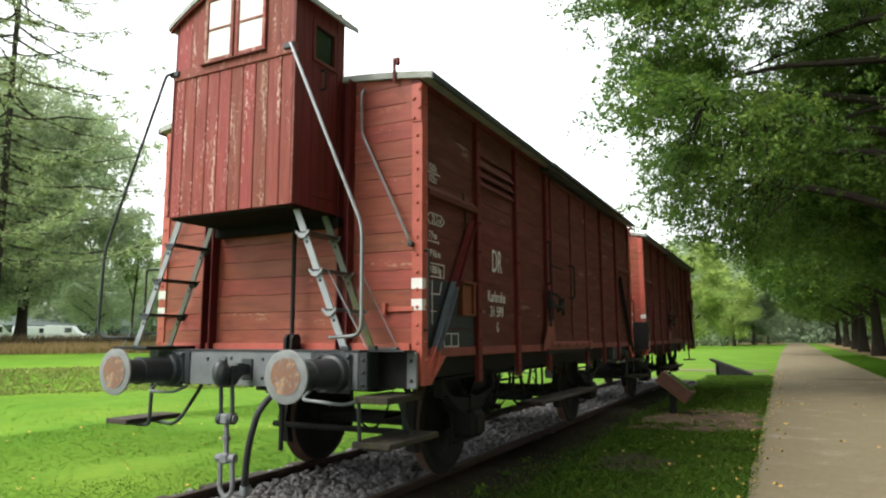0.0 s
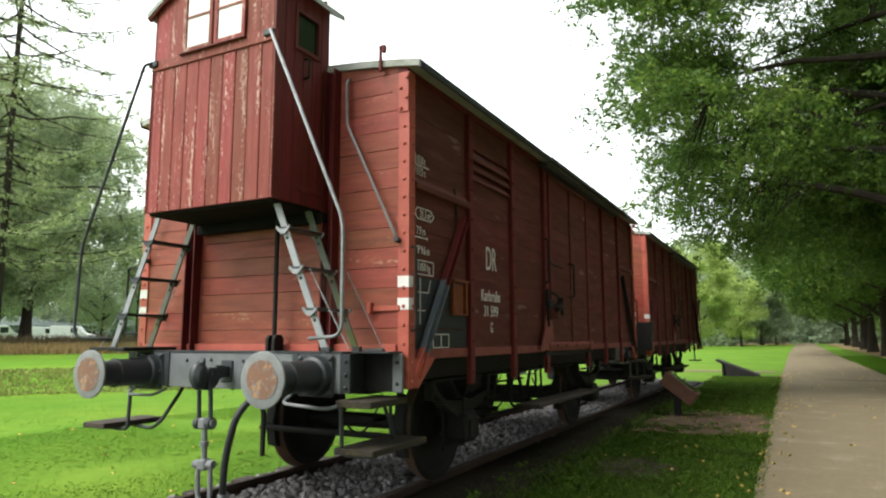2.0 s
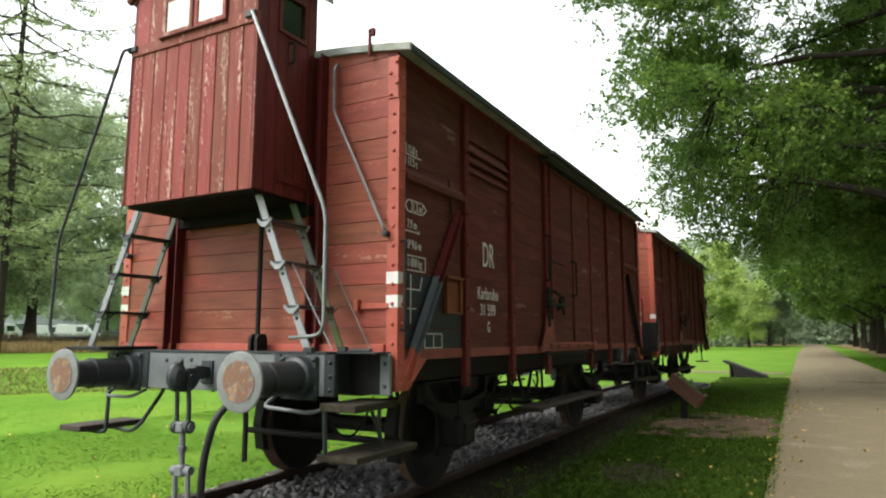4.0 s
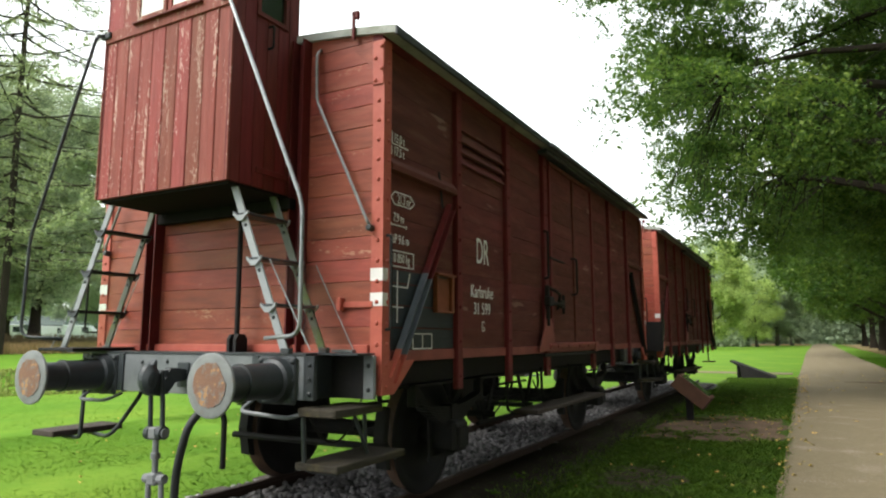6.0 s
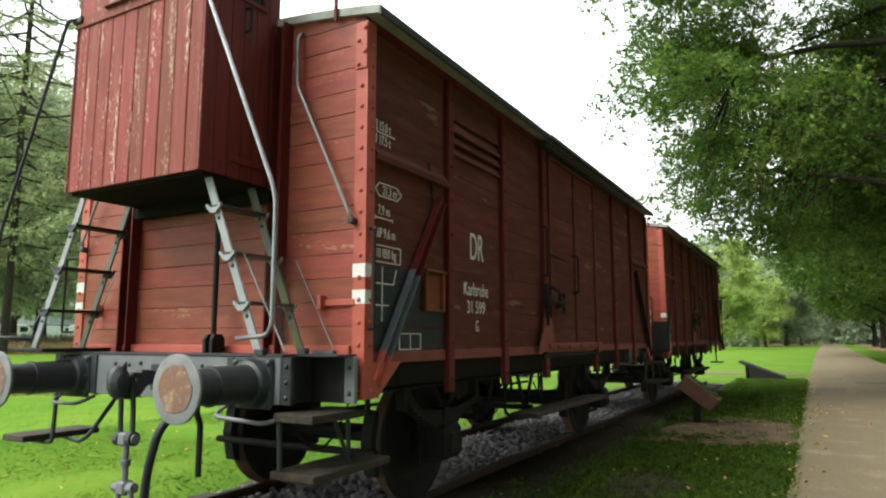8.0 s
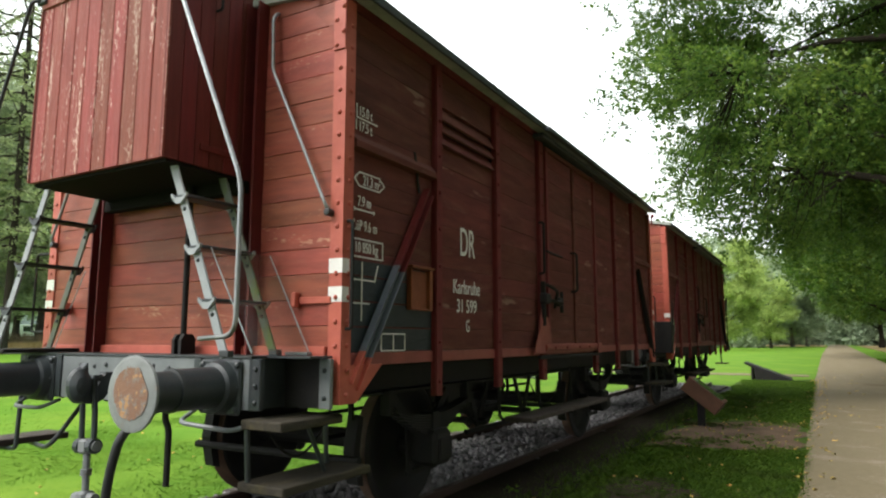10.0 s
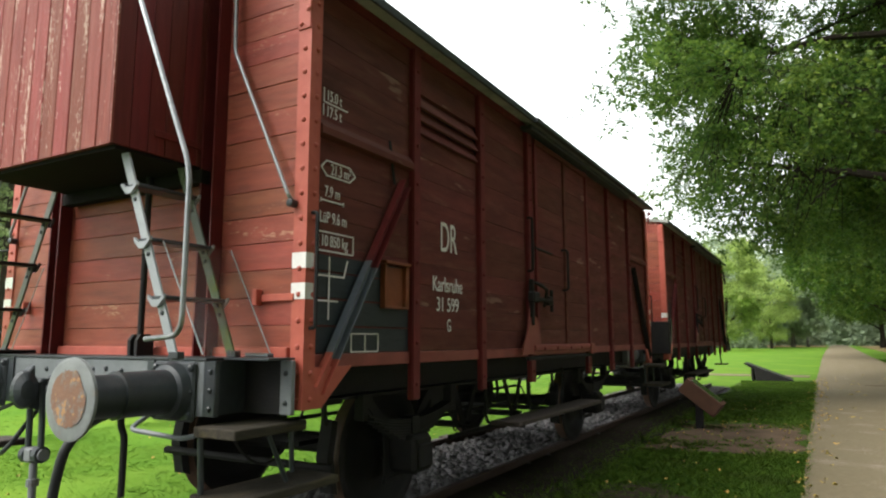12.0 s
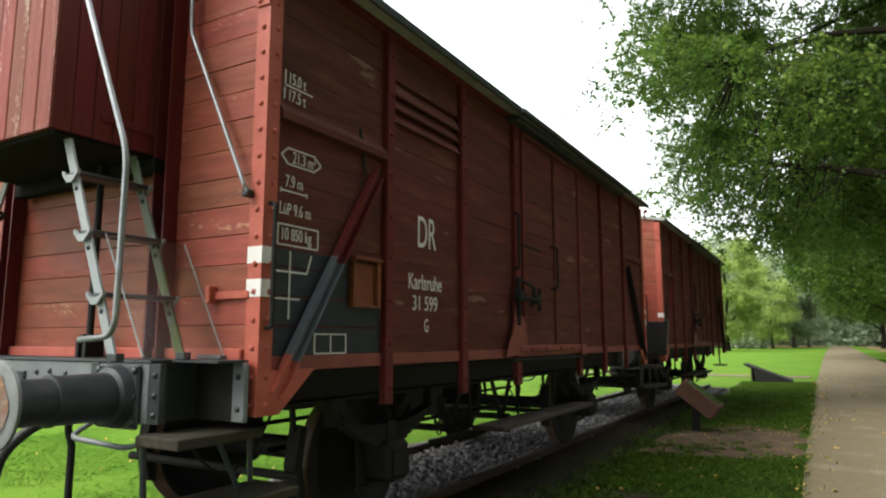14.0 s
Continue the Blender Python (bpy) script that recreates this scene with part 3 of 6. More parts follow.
def running_gear(w):
    """Wheels, axle guards, springs, brake gear and frame below the floor."""
    me = None
    for v in (1.62, 6.12):
        ax = new("wheelset")
        ax.parent = w
        ax.matrix_basis = pose(0, v, RAILTOP + 0.495)
        for s in (-1, 1):
            if me is None:
                o = part("wheel", wheel_bm(), M_BLACK, ax, "black spokeless rail wheel with a worn tread", True)
                me = o.data
            else:
                o = new("wheel", me)
                o.parent = ax
            o.matrix_basis = pose(s * 0.752, 0, 0, 0, 0, 0 if s < 0 else 180)
            bm = bmesh.new()
            ring = [(-0.058, 0.476), (-0.053, 0.4925), (0.030, 0.4975), (0.046, 0.5225), (0.069, 0.5225)]
            revolve(bm, ring, 40, pose(0, 0, 0, 0, 0, 90))
            bmesh.ops.delete(bm, geom=[f for f in bm.faces if len(f.verts) > 4], context="FACES_ONLY")
            tyre = part("tyre", bm, M_TYRE, ax, "rusty worn tread", True)
            tyre.matrix_basis = o.matrix_basis
        bm = bmesh.new()
        tube(bm, [(-1.02, 0, 0), (1.02, 0, 0)], 0.075, 12)
        part("axle", bm, M_BLACK, ax)
        for s in (-1, 1):
            bm = bmesh.new()
            for k in (-1, 1):
                prism(bm, [(v + k * 0.16, 0.50), (v + k * 0.21, 0.50), (v + k * 0.24, 0.86), (v + k * 0.52, 1.10), (v + k * 0.40, 1.10), (v + k * 0.17, 0.88)], "x", s * 0.985, s * 1.0)
            box(bm, s * 0.98, s * 1.005, v - 0.22, v + 0.22, 0.46, 0.50)
            part("axle_guard", bm, M_BLACK, w)
            bm = bmesh.new()
            box(bm, s * 0.96, s * 1.20, v - 0.13, v + 0.13, 0.53, 0.80, 0.03)
            box(bm, s * 1.20, s * 1.225, v - 0.09, v + 0.09, 0.57, 0.74, 0.01)
            part("axle_box", bm, M_BLACK, w, "black oily axle box")
            bm = bmesh.new()
            for k in range(8):
                ln = 0.58 - 0.06 * k
                pts = [(s * 1.07, v + ln * t, 0.985 - 0.019 * k - 0.085 * (1 - (ln * t / 0.58) ** 2)) for t in (-1, -0.66, -0.33, 0, 0.33, 0.66, 1)]
                for a, b in zip(pts, pts[1:]):
                    beam(bm, a, b, 0.10, 0.016)
            box(bm, s * 1.01, s * 1.13, v - 0.05, v + 0.05, 0.78, 0.93)
            part("leaf_spring", bm, M_BLACK, w)
            for k in (-1, 1):
                part("spring_hanger", one_box(s * 1.03, s * 1.11, v + k * 0.60 - 0.03, v + k * 0.60 + 0.03, 0.95, 1.13, 0.006), M_BLACK, w)
            for k in (-1, 1):
                bm = bmesh.new()
                prism(bm, [(v + k * 0.50, 0.42), (v + k * 0.57, 0.44), (v + k * 0.62, 0.68), (v + k * 0.57, 0.94), (v + k * 0.51, 0.92), (v + k * 0.55, 0.68)], "x", s * 0.70, s * 0.80)
                beam(bm, (s * 0.75, v + k * 0.59, 0.9), (s * 0.75, v + k * 0.62, 1.15), 0.03, 0.03)
                part("brake_shoe", bm, M_BLACK, w)
        for k in (-1, 1):
            bm = bmesh.new()
            tube(bm, [(-0.85, v + k * 0.62, 0.62), (0.85, v + k * 0.62, 0.62)], 0.03, 8)
            part("brake_beam", bm, M_BLACK, w)
    for s in (-1, 1):
        bm = bmesh.new()
        prism(bm, [(s * 0.98, 1.10), (s * 1.06, 1.10), (s * 1.06, 1.118), (s * 0.995, 1.125), (s * 0.995, 1.31), (s * 1.06, 1.317), (s * 1.06, 1.335), (s * 0.98, 1.335)], "y", 0.0, LONG)
        part("sole_bar", bm, M_BLACK, w)
    bm = bmesh.new()
    box(bm, -1.36, 1.36, 0.02, LONG - 0.02, 1.338, 1.40)
    part("floor", bm, M_BLACK, w)
    for v in (0.9, 2.9, 4.03, 5.16, 7.16):
        part("cross_member", one_box(-0.97, 0.97, v - 0.05, v + 0.05, 1.14, 1.335), M_BLACK, w)
    for u, va, vb, z, t in ((0.35, 1.2, 6.9, 0.72, 0.02), (-0.30, 1.2, 6.9, 0.80, 0.02), (0.95, 2.45, 5.6, 0.66, 0.022)):
        bm = bmesh.new()
        tube(bm, [(u, va, z), (u, vb, z)], t, 6)
        part("brake_rod", bm, M_BLACK, w)
    for v in (3.4, 4.6):
        for s in (-1, 1):
            bm = bmesh.new()
            prism(bm, [(v - 0.31, 1.12), (v - 0.25, 1.12), (v, 0.68), (v + 0.25, 1.12), (v + 0.31, 1.12), (v + 0.04, 0.58), (v - 0.04, 0.58)], "x", s * 0.6 - 0.01, s * 0.6 + 0.01)
            part("brake_hanger", bm, M_BLACK, w)
        bm = bmesh.new()
        tube(bm, [(-0.7, v, 0.64), (0.7, v, 0.64)], 0.035, 8)
        part("brake_shaft", bm, M_BLACK, w)
    bm = bmesh.new()
    revolve(bm, [(-0.28, 0.02), (-0.28, 0.15), (0.22, 0.15), (0.26, 0.05)], 20, pose(-0.15, 3.9, 0.98))
    part("brake_cylinder", bm, M_BLACK, w)
    for k, v in enumerate((2.75, 2.95, 3.1, 4.2, 4.35, 5.3)):
        bm = bmesh.new()
        tube(bm, [(0.5, v, 1.12), (0.52, v + 0.01, 0.95 - 0.03 * (k % 3)), (0.5, v, 0.82 - 0.05 * (k % 2))], 0.018, 6)
        part("hanging_link", bm, M_BLACK, w)
    for u, va, vb, z, sag in ((0.80, 2.55, 3.65, 1.02, 0.34), (0.30, 3.3, 4.5, 0.98, 0.22), (0.75, 4.5, 5.5, 0.96, 0.26), (0.62, 0.25, 0.95, 1.0, 0.30)):
        bm = bmesh.new()
        tube(bm, [(u, va + (vb - va) * k / 10, z - sag * (1 - (k / 5 - 1) ** 2)) for k in range(11)], 0.009, 6)
        part("slack_cable", bm, M_BLACK, w)
    for u, v, z in ((0.78, 2.85, 0.80), (0.60, 3.20, 0.66), (0.72, 4.75, 0.78)):
        bm = bmesh.new()
        tube(bm, [(u, v + 0.045 * math.cos(2 * math.pi * k / 12), z + 0.055 * math.sin(2 * math.pi * k / 12)) for k in range(13)], 0.008, 6)
        tube(bm, [(u, v, z + 0.055), (u, v, 1.13)], 0.007, 6)
        part("hanging_ring", bm, M_BLACK, w)
    for s in (-1, 1):
        part("equipment_box", one_box(s * 0.40, s * 0.88, 2.25, 2.70, 0.86, 1.12, 0.01), M_BLACK, w)
    # footboard under the door
    bm = bmesh.new()
    box(bm, 1.20, 1.47, 2.75, 5.25, 0.74, 0.78, 0.006)
    part("footboard", bm, M_SLEEPER, w, "dark worn wooden footboard under the door")
    for v in (2.95, 4.0, 5.05):
        bm = bmesh.new()
        tube(bm, bend([(1.05, v, 1.15), (1.06, v, 0.73), (1.44, v, 0.725)], 0.06), 0.016, 6)
        part("footboard_bracket", bm, M_BLACK, w)


def side_wall(w, s, planks, lettered):
    """The boarded side; s: +1 or -1, the side it stands on."""
    turn = Matrix.Identity(4) if s > 0 else pose(0, LONG, 0, 0, 0, 180)

    def put(o):
        o.matrix_basis = turn @ o.matrix_basis
        return o
    for a, b in BAYS:
        key = round(b - a, 3)
        if key not in planks:
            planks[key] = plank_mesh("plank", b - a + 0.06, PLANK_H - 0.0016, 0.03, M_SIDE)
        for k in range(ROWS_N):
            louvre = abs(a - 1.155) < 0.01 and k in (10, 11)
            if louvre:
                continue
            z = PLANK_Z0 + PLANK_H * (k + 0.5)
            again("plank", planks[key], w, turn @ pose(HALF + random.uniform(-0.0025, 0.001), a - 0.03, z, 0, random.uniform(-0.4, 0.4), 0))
    # louvre slats
    put(part("louvre_back", one_box(HALF - 0.045, HALF - 0.035, 1.14, 2.09, 2.93, 3.24), M_BLACK, w))
    for k in range(3):
        bm = bmesh.new()
        box(bm, -0.008, 0.008, 1.155, 2.075, -0.062, 0.062, 0.002, pose(HALF - 0.004, 0, 2.985 + 0.095 * k, 0, -28, 0))
        put(part("louvre_slat", bm, M_SIDE, w))
    # posts take the darker red, with side shade included in it
    for k, y in enumerate(POSTS):
        bm = bmesh.new()
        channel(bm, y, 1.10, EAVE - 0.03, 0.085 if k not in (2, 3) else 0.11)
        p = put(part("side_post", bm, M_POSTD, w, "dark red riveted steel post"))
        for j in range(9):
            again("rivet", RIVET_D, p, pose(HALF + 0.045, y, 1.2 + 0.27 * j, 0, 0, 90))
    bm = bmesh.new()
    box(bm, HALF - 0.02, HALF + 0.012, 0.10, LONG - 0.10, 1.335, 1.412, 0.004)
    put(part("side_sill", bm, M_POSTM, w))
    bm = bmesh.new()
    box(bm, HALF - 0.06, HALF + 0.02, 0.0, LONG, EAVE - 0.035, EAVE + 0.03)
    put(part("eave_rail", bm, M_POSTD, w))
    # boxing behind the boards
    put(part("wall_core", one_box(HALF - 0.09, HALF - 0.05, 0.02, LONG - 0.02, 1.40, EAVE + 0.02), M_BLACK, w))
    # mid rail of the first bay
    for a, b in ((0.10, 1.055), (6.97, 7.96)):
        bm = bmesh.new()
        prism(bm, [(HALF, 2.63), (HALF + 0.05, 2.64), (HALF + 0.05, 2.68), (HALF + 0.012, 2.73), (HALF, 2.73)], "y", a, b)
        put(part("mid_rail", bm, M_SIDE, w))
    # braces
    for end in (0, 1):
        pts = [(0.11, 1.22), (0.955, 2.52)]
        a, b = [Vector((HALF + 0.024, p[0] if not end else LONG - p[0], p[1])) for p in pts]
        low = a.lerp(b, 0.14)
        mid = a.lerp(b, 0.555)
        for p, q, mat in ((a, low, M_POST), (low, mid, M_BRACE if s > 0 and end == 0 and lettered else M_POSTD), (mid, b, M_POSTD)) if not end else ((a, b, M_BLACK),):
            bm = bmesh.new()
            d = (q - p).normalized()
            n = Vector((0, -d.z, d.y)) * 0.036
            x = Vector((0.022, 0, 0))
            beam(bm, p, q, 0.08, 0.008, up=(1, 0, 0))
            beam(bm, p + n + x, q + n + x, 0.010, 0.048, up=(1, 0, 0))
            beam(bm, p - n + x, q - n + x, 0.010, 0.048, up=(1, 0, 0))
            put(part("diagonal_brace", bm, mat, w))
    # sliding door
    door = new("sliding_door")
    door.parent = w
    door.matrix_basis = turn
    door["label"] = "closed brown red boarded sliding door"
    d0, d1, du = 3.24, 4.92, HALF + 0.04
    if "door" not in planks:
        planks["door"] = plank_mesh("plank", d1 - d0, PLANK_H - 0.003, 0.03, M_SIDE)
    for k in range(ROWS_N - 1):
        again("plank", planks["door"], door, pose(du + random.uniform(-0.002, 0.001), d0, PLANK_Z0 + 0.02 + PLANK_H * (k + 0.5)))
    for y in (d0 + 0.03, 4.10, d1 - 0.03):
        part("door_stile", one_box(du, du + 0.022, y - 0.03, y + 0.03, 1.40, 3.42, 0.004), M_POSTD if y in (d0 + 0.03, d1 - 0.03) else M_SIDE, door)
    bm = bmesh.new()
    prism(bm, [(du, 1.350), (du + 0.026, 1.350), (du + 0.030, 1.382), (du + 0.046, 1.388), (du + 0.050, 1.420), (du + 0.040, 1.440), (du, 1.446)], "y", d0 - 0.12, d1 + 0.05)
    bmesh.ops.bevel(bm, geom=list(bm.edges), offset=0.003, segments=1, affect="EDGES")
    part("door_rail", bm, M_POSTM, door, "worn salmon red lower door rail")
    for y in (d0 + 0.10, d0 + 0.45, 4.10, 4.45, d1 - 0.10):
        again("bolt", RIVET_D, door, pose(du + 0.048, y, 1.406, 0, 0, 90))
    part("door_rail", one_box(du, du + 0.03, d0, d1, 3.40, 3.45, 0.006), M_SIDE, door)
    bm = bmesh.new()
    tube(bm, bend([(du + 0.02, 3.95, 2.42), (du + 0.09, 3.95, 2.42), (du + 0.09, 3.95, 2.0), (du + 0.02, 3.95, 2.0)], 0.05), 0.013, 6)
    part("door_handle", bm, M_BLACK, door)
    bm = bmesh.new()
    tube(bm, bend([(du + 0.02, 3.02, 2.62), (du + 0.07, 3.02, 2.62), (du + 0.07, 3.02, 2.12), (du + 0.02, 3.02, 2.12)], 0.04), 0.013, 6)
    tube(bm, [(du + 0.03, 3.2, 2.36), (du + 0.04, 3.62, 2.34)], 0.012, 6)
    part("grab_iron", bm, M_BLACK, door)
    bm = bmesh.new()
    box(bm, du + 0.02, du + 0.09, 3.0, 3.14, 1.83, 1.93, 0.012)
    tube(bm, [(du + 0.06, 3.05, 1.87), (du + 0.07, 3.50, 1.86)], 0.02, 8)
    box(bm, du + 0.022, du + 0.075, 3.42, 3.52, 1.82, 1.91, 0.01)
    part("door_latch", bm, M_BLACK, door, "black iron door latch")
    bm = bmesh.new()
    box(bm, du + 0.005, du + 0.05, 3.065, 3.105, 1.62, 2.05, 0.008)
    tube(bm, bend([(du + 0.05, 3.10, 2.02), (du + 0.10, 3.16, 1.99), (du + 0.10, 3.30, 1.96), (du + 0.05, 3.34, 1.80)], 0.04), 0.016, 6)
    part("door_bolt", bm, M_BLACK, door, "black iron bolt and lever")
    bm = bmesh.new()
    tube(bm, [(du + 0.06, 3.52, 1.97), (du + 0.06, 3.52, 1.76)], 0.018, 6)
    part("bolt_pin", bm, M_BLACK, door)
    bm = bmesh.new()
    prism(bm, [(2.84, 1.355), (3.36, 1.355), (3.29, 1.47), (3.21, 1.70), (3.08, 1.72), (2.98, 1.56), (2.88, 1.44)], "x", HALF + 0.058, HALF + 0.068)
    put(part("foot_gusset", bm, M_POSTM, w, "salmon red foot plate of the door post"))
    part("rail_shoe", one_box(du + 0.051, du + 0.064, 4.76, 4.90, 1.33, 1.45, 0.006), M_POSTM, door, "salmon red shoe of the door rail")
    bm = bmesh.new()
    prism(bm, [(3.02, 1.42), (3.16, 1.42), (3.19, 1.60), (3.11, 1.80), (3.07, 1.80), (3.00, 1.56)], "x", HALF + 0.047, HALF + 0.056)
    put(part("post_gusset", bm, M_POSTM, w))
    # door track under the eave
    bm = bmesh.new()
    box(bm, HALF + 0.02, HALF + 0.13, 3.0, 6.7, 3.475, 3.52, 0.006)
    put(part("door_track", bm, M_DARK, w))
    bm = bmesh.new()
    box(bm, HALF + 0.03, HALF + 0.06, 3.0, 5.0, 1.30, 1.335, 0.004)
    put(part("door_runner", bm, M_BLACK, w))
    # grab rail beside the corner post
    out = 0.085 if s > 0 else 0.29
    for v in (0.03, LONG - 0.03):
        bm = bmesh.new()
        tube(bm, bend([(HALF + 0.04, v, 2.17), (HALF + out, v, 2.17), (HALF + out, v, 1.55), (HALF + 0.04, v, 1.55)], 0.03), 0.011, 6)
        put(part("grab_iron", bm, M_BLACK, w))
    if not lettered:
        return
    # painted panel, card holder and lettering
    for k in range(4):
        z0, z1 = PLANK_Z0 + PLANK_H * k, PLANK_Z0 + PLANK_H * (k + 1) - 0.003
        if k == 3:
            z1 = 1.965
        put(part("painted_panel", one_box(HALF + 0.0015, HALF + 0.0045, 0.105, 1.055, z0 + 0.004, z1 - 0.004), M_PATCH, w, "blackish painted panel on the boards"))
    bm = bmesh.new()
    for a in (((0.73, 0.78), (1.685, 1.965)), ((0.97, 1.008), (1.685, 1.965))):
        box(bm, HALF + 0.005, HALF + 0.045, a[0][0], a[0][1] if a[0][0] > 0.9 else 0.75, a[1][0], a[1][1], 0.003)
    box(bm, HALF + 0.005, HALF + 0.018, 0.752, 0.968, 1.69, 1.95)
    box(bm, HALF + 0.005, HALF + 0.06, 0.72, 1.008, 1.966, 1.985, 0.003)
    box(bm, HALF + 0.005, HALF + 0.045, 0.752, 0.968, 1.685, 1.70, 0.003)
    put(part("card_holder", bm, M_ORANGE, w, "rusty orange card holder box"))
    bm = bmesh.new()
    beam(bm, (HALF + 0.02, 0.80, 2.78), (HALF + 0.02, 0.86, 2.50), 0.02, 0.01, up=(1, 0, 0))
    put(part("chain_hook", bm, M_BLACK, w))
    lettering("15.0 t", 0.066, 4.567, 2.86, w, M_LETTER)
    lettering("17.5 t", 0.066, 4.567, 2.765, w, M_LETTER)
    line_mark(w, (4.550, 2.845), (4.765, 2.845), 0.008)
    line_mark(w, (4.547, 2.93), (4.547, 2.845), 0.008)
    line_mark(w, (4.543, 2.83), (4.543, 2.765), 0.008)
    lettering("21.3 m²", 0.066, 4.620, 2.43, w, M_LETTER)
    hexa = [(4.537, 2.462), (4.585, 2.505), (4.795, 2.505), (4.850, 2.462), (4.795, 2.418), (4.585, 2.418)]
    for a, b in zip(hexa, hexa[1:] + hexa[:1]):
        line_mark(w, a, b, 0.008)
    lettering("7.9 m", 0.066, 4.570, 2.295, w, M_LETTER)
    line_mark(w, (4.540, 2.272), (4.740, 2.272), 0.008)
    line_mark(w, (4.540, 2.285), (4.540, 2.259), 0.007)
    line_mark(w, (4.740, 2.285), (4.740, 2.259), 0.007)
    lettering("LüP 9.6 m", 0.066, 4.530, 2.145, w, M_LETTER)
    lettering("10 850 kg", 0.066, 4.547, 2.012, w, M_LETTER)
    rect = [(4.528, 1.985), (4.840, 1.985), (4.840, 2.092), (4.528, 2.092)]
    for a, b in zip(rect, rect[1:] + rect[:1]):
        line_mark(w, a, b, 0.008)
    lettering("DR", 0.23, 5.875, 2.135, w, M_LETTER, 0.60)
    lettering("Karlsruhe", 0.112, 5.765, 1.838, w, M_LETTER, 0.74)
    lettering("31 599", 0.105, 5.82, 1.695, w, M_LETTER, 0.84)
    lettering("G", 0.095, 5.975, 1.548, w, M_LETTER, 0.62)
    for a, b in (((4.62, 1.955), (4.62, 1.60)), ((4.52, 1.845), (4.75, 1.845)), ((4.75, 1.84), (4.785, 1.945)), ((4.52, 1.705), (4.70, 1.705))):
        line_mark(w, a, b, 0.009, HALF + 0.0075)
    rect = [(4.83, 1.42), (5.10, 1.42), (5.10, 1.525), (4.83, 1.525)]
    for a, b in zip(rect, rect[1:] + rect[:1]):
        line_mark(w, a, b, 0.008, HALF + 0.0075)
    line_mark(w, (4.965, 1.42), (4.965, 1.525), 0.008, HALF + 0.0075)


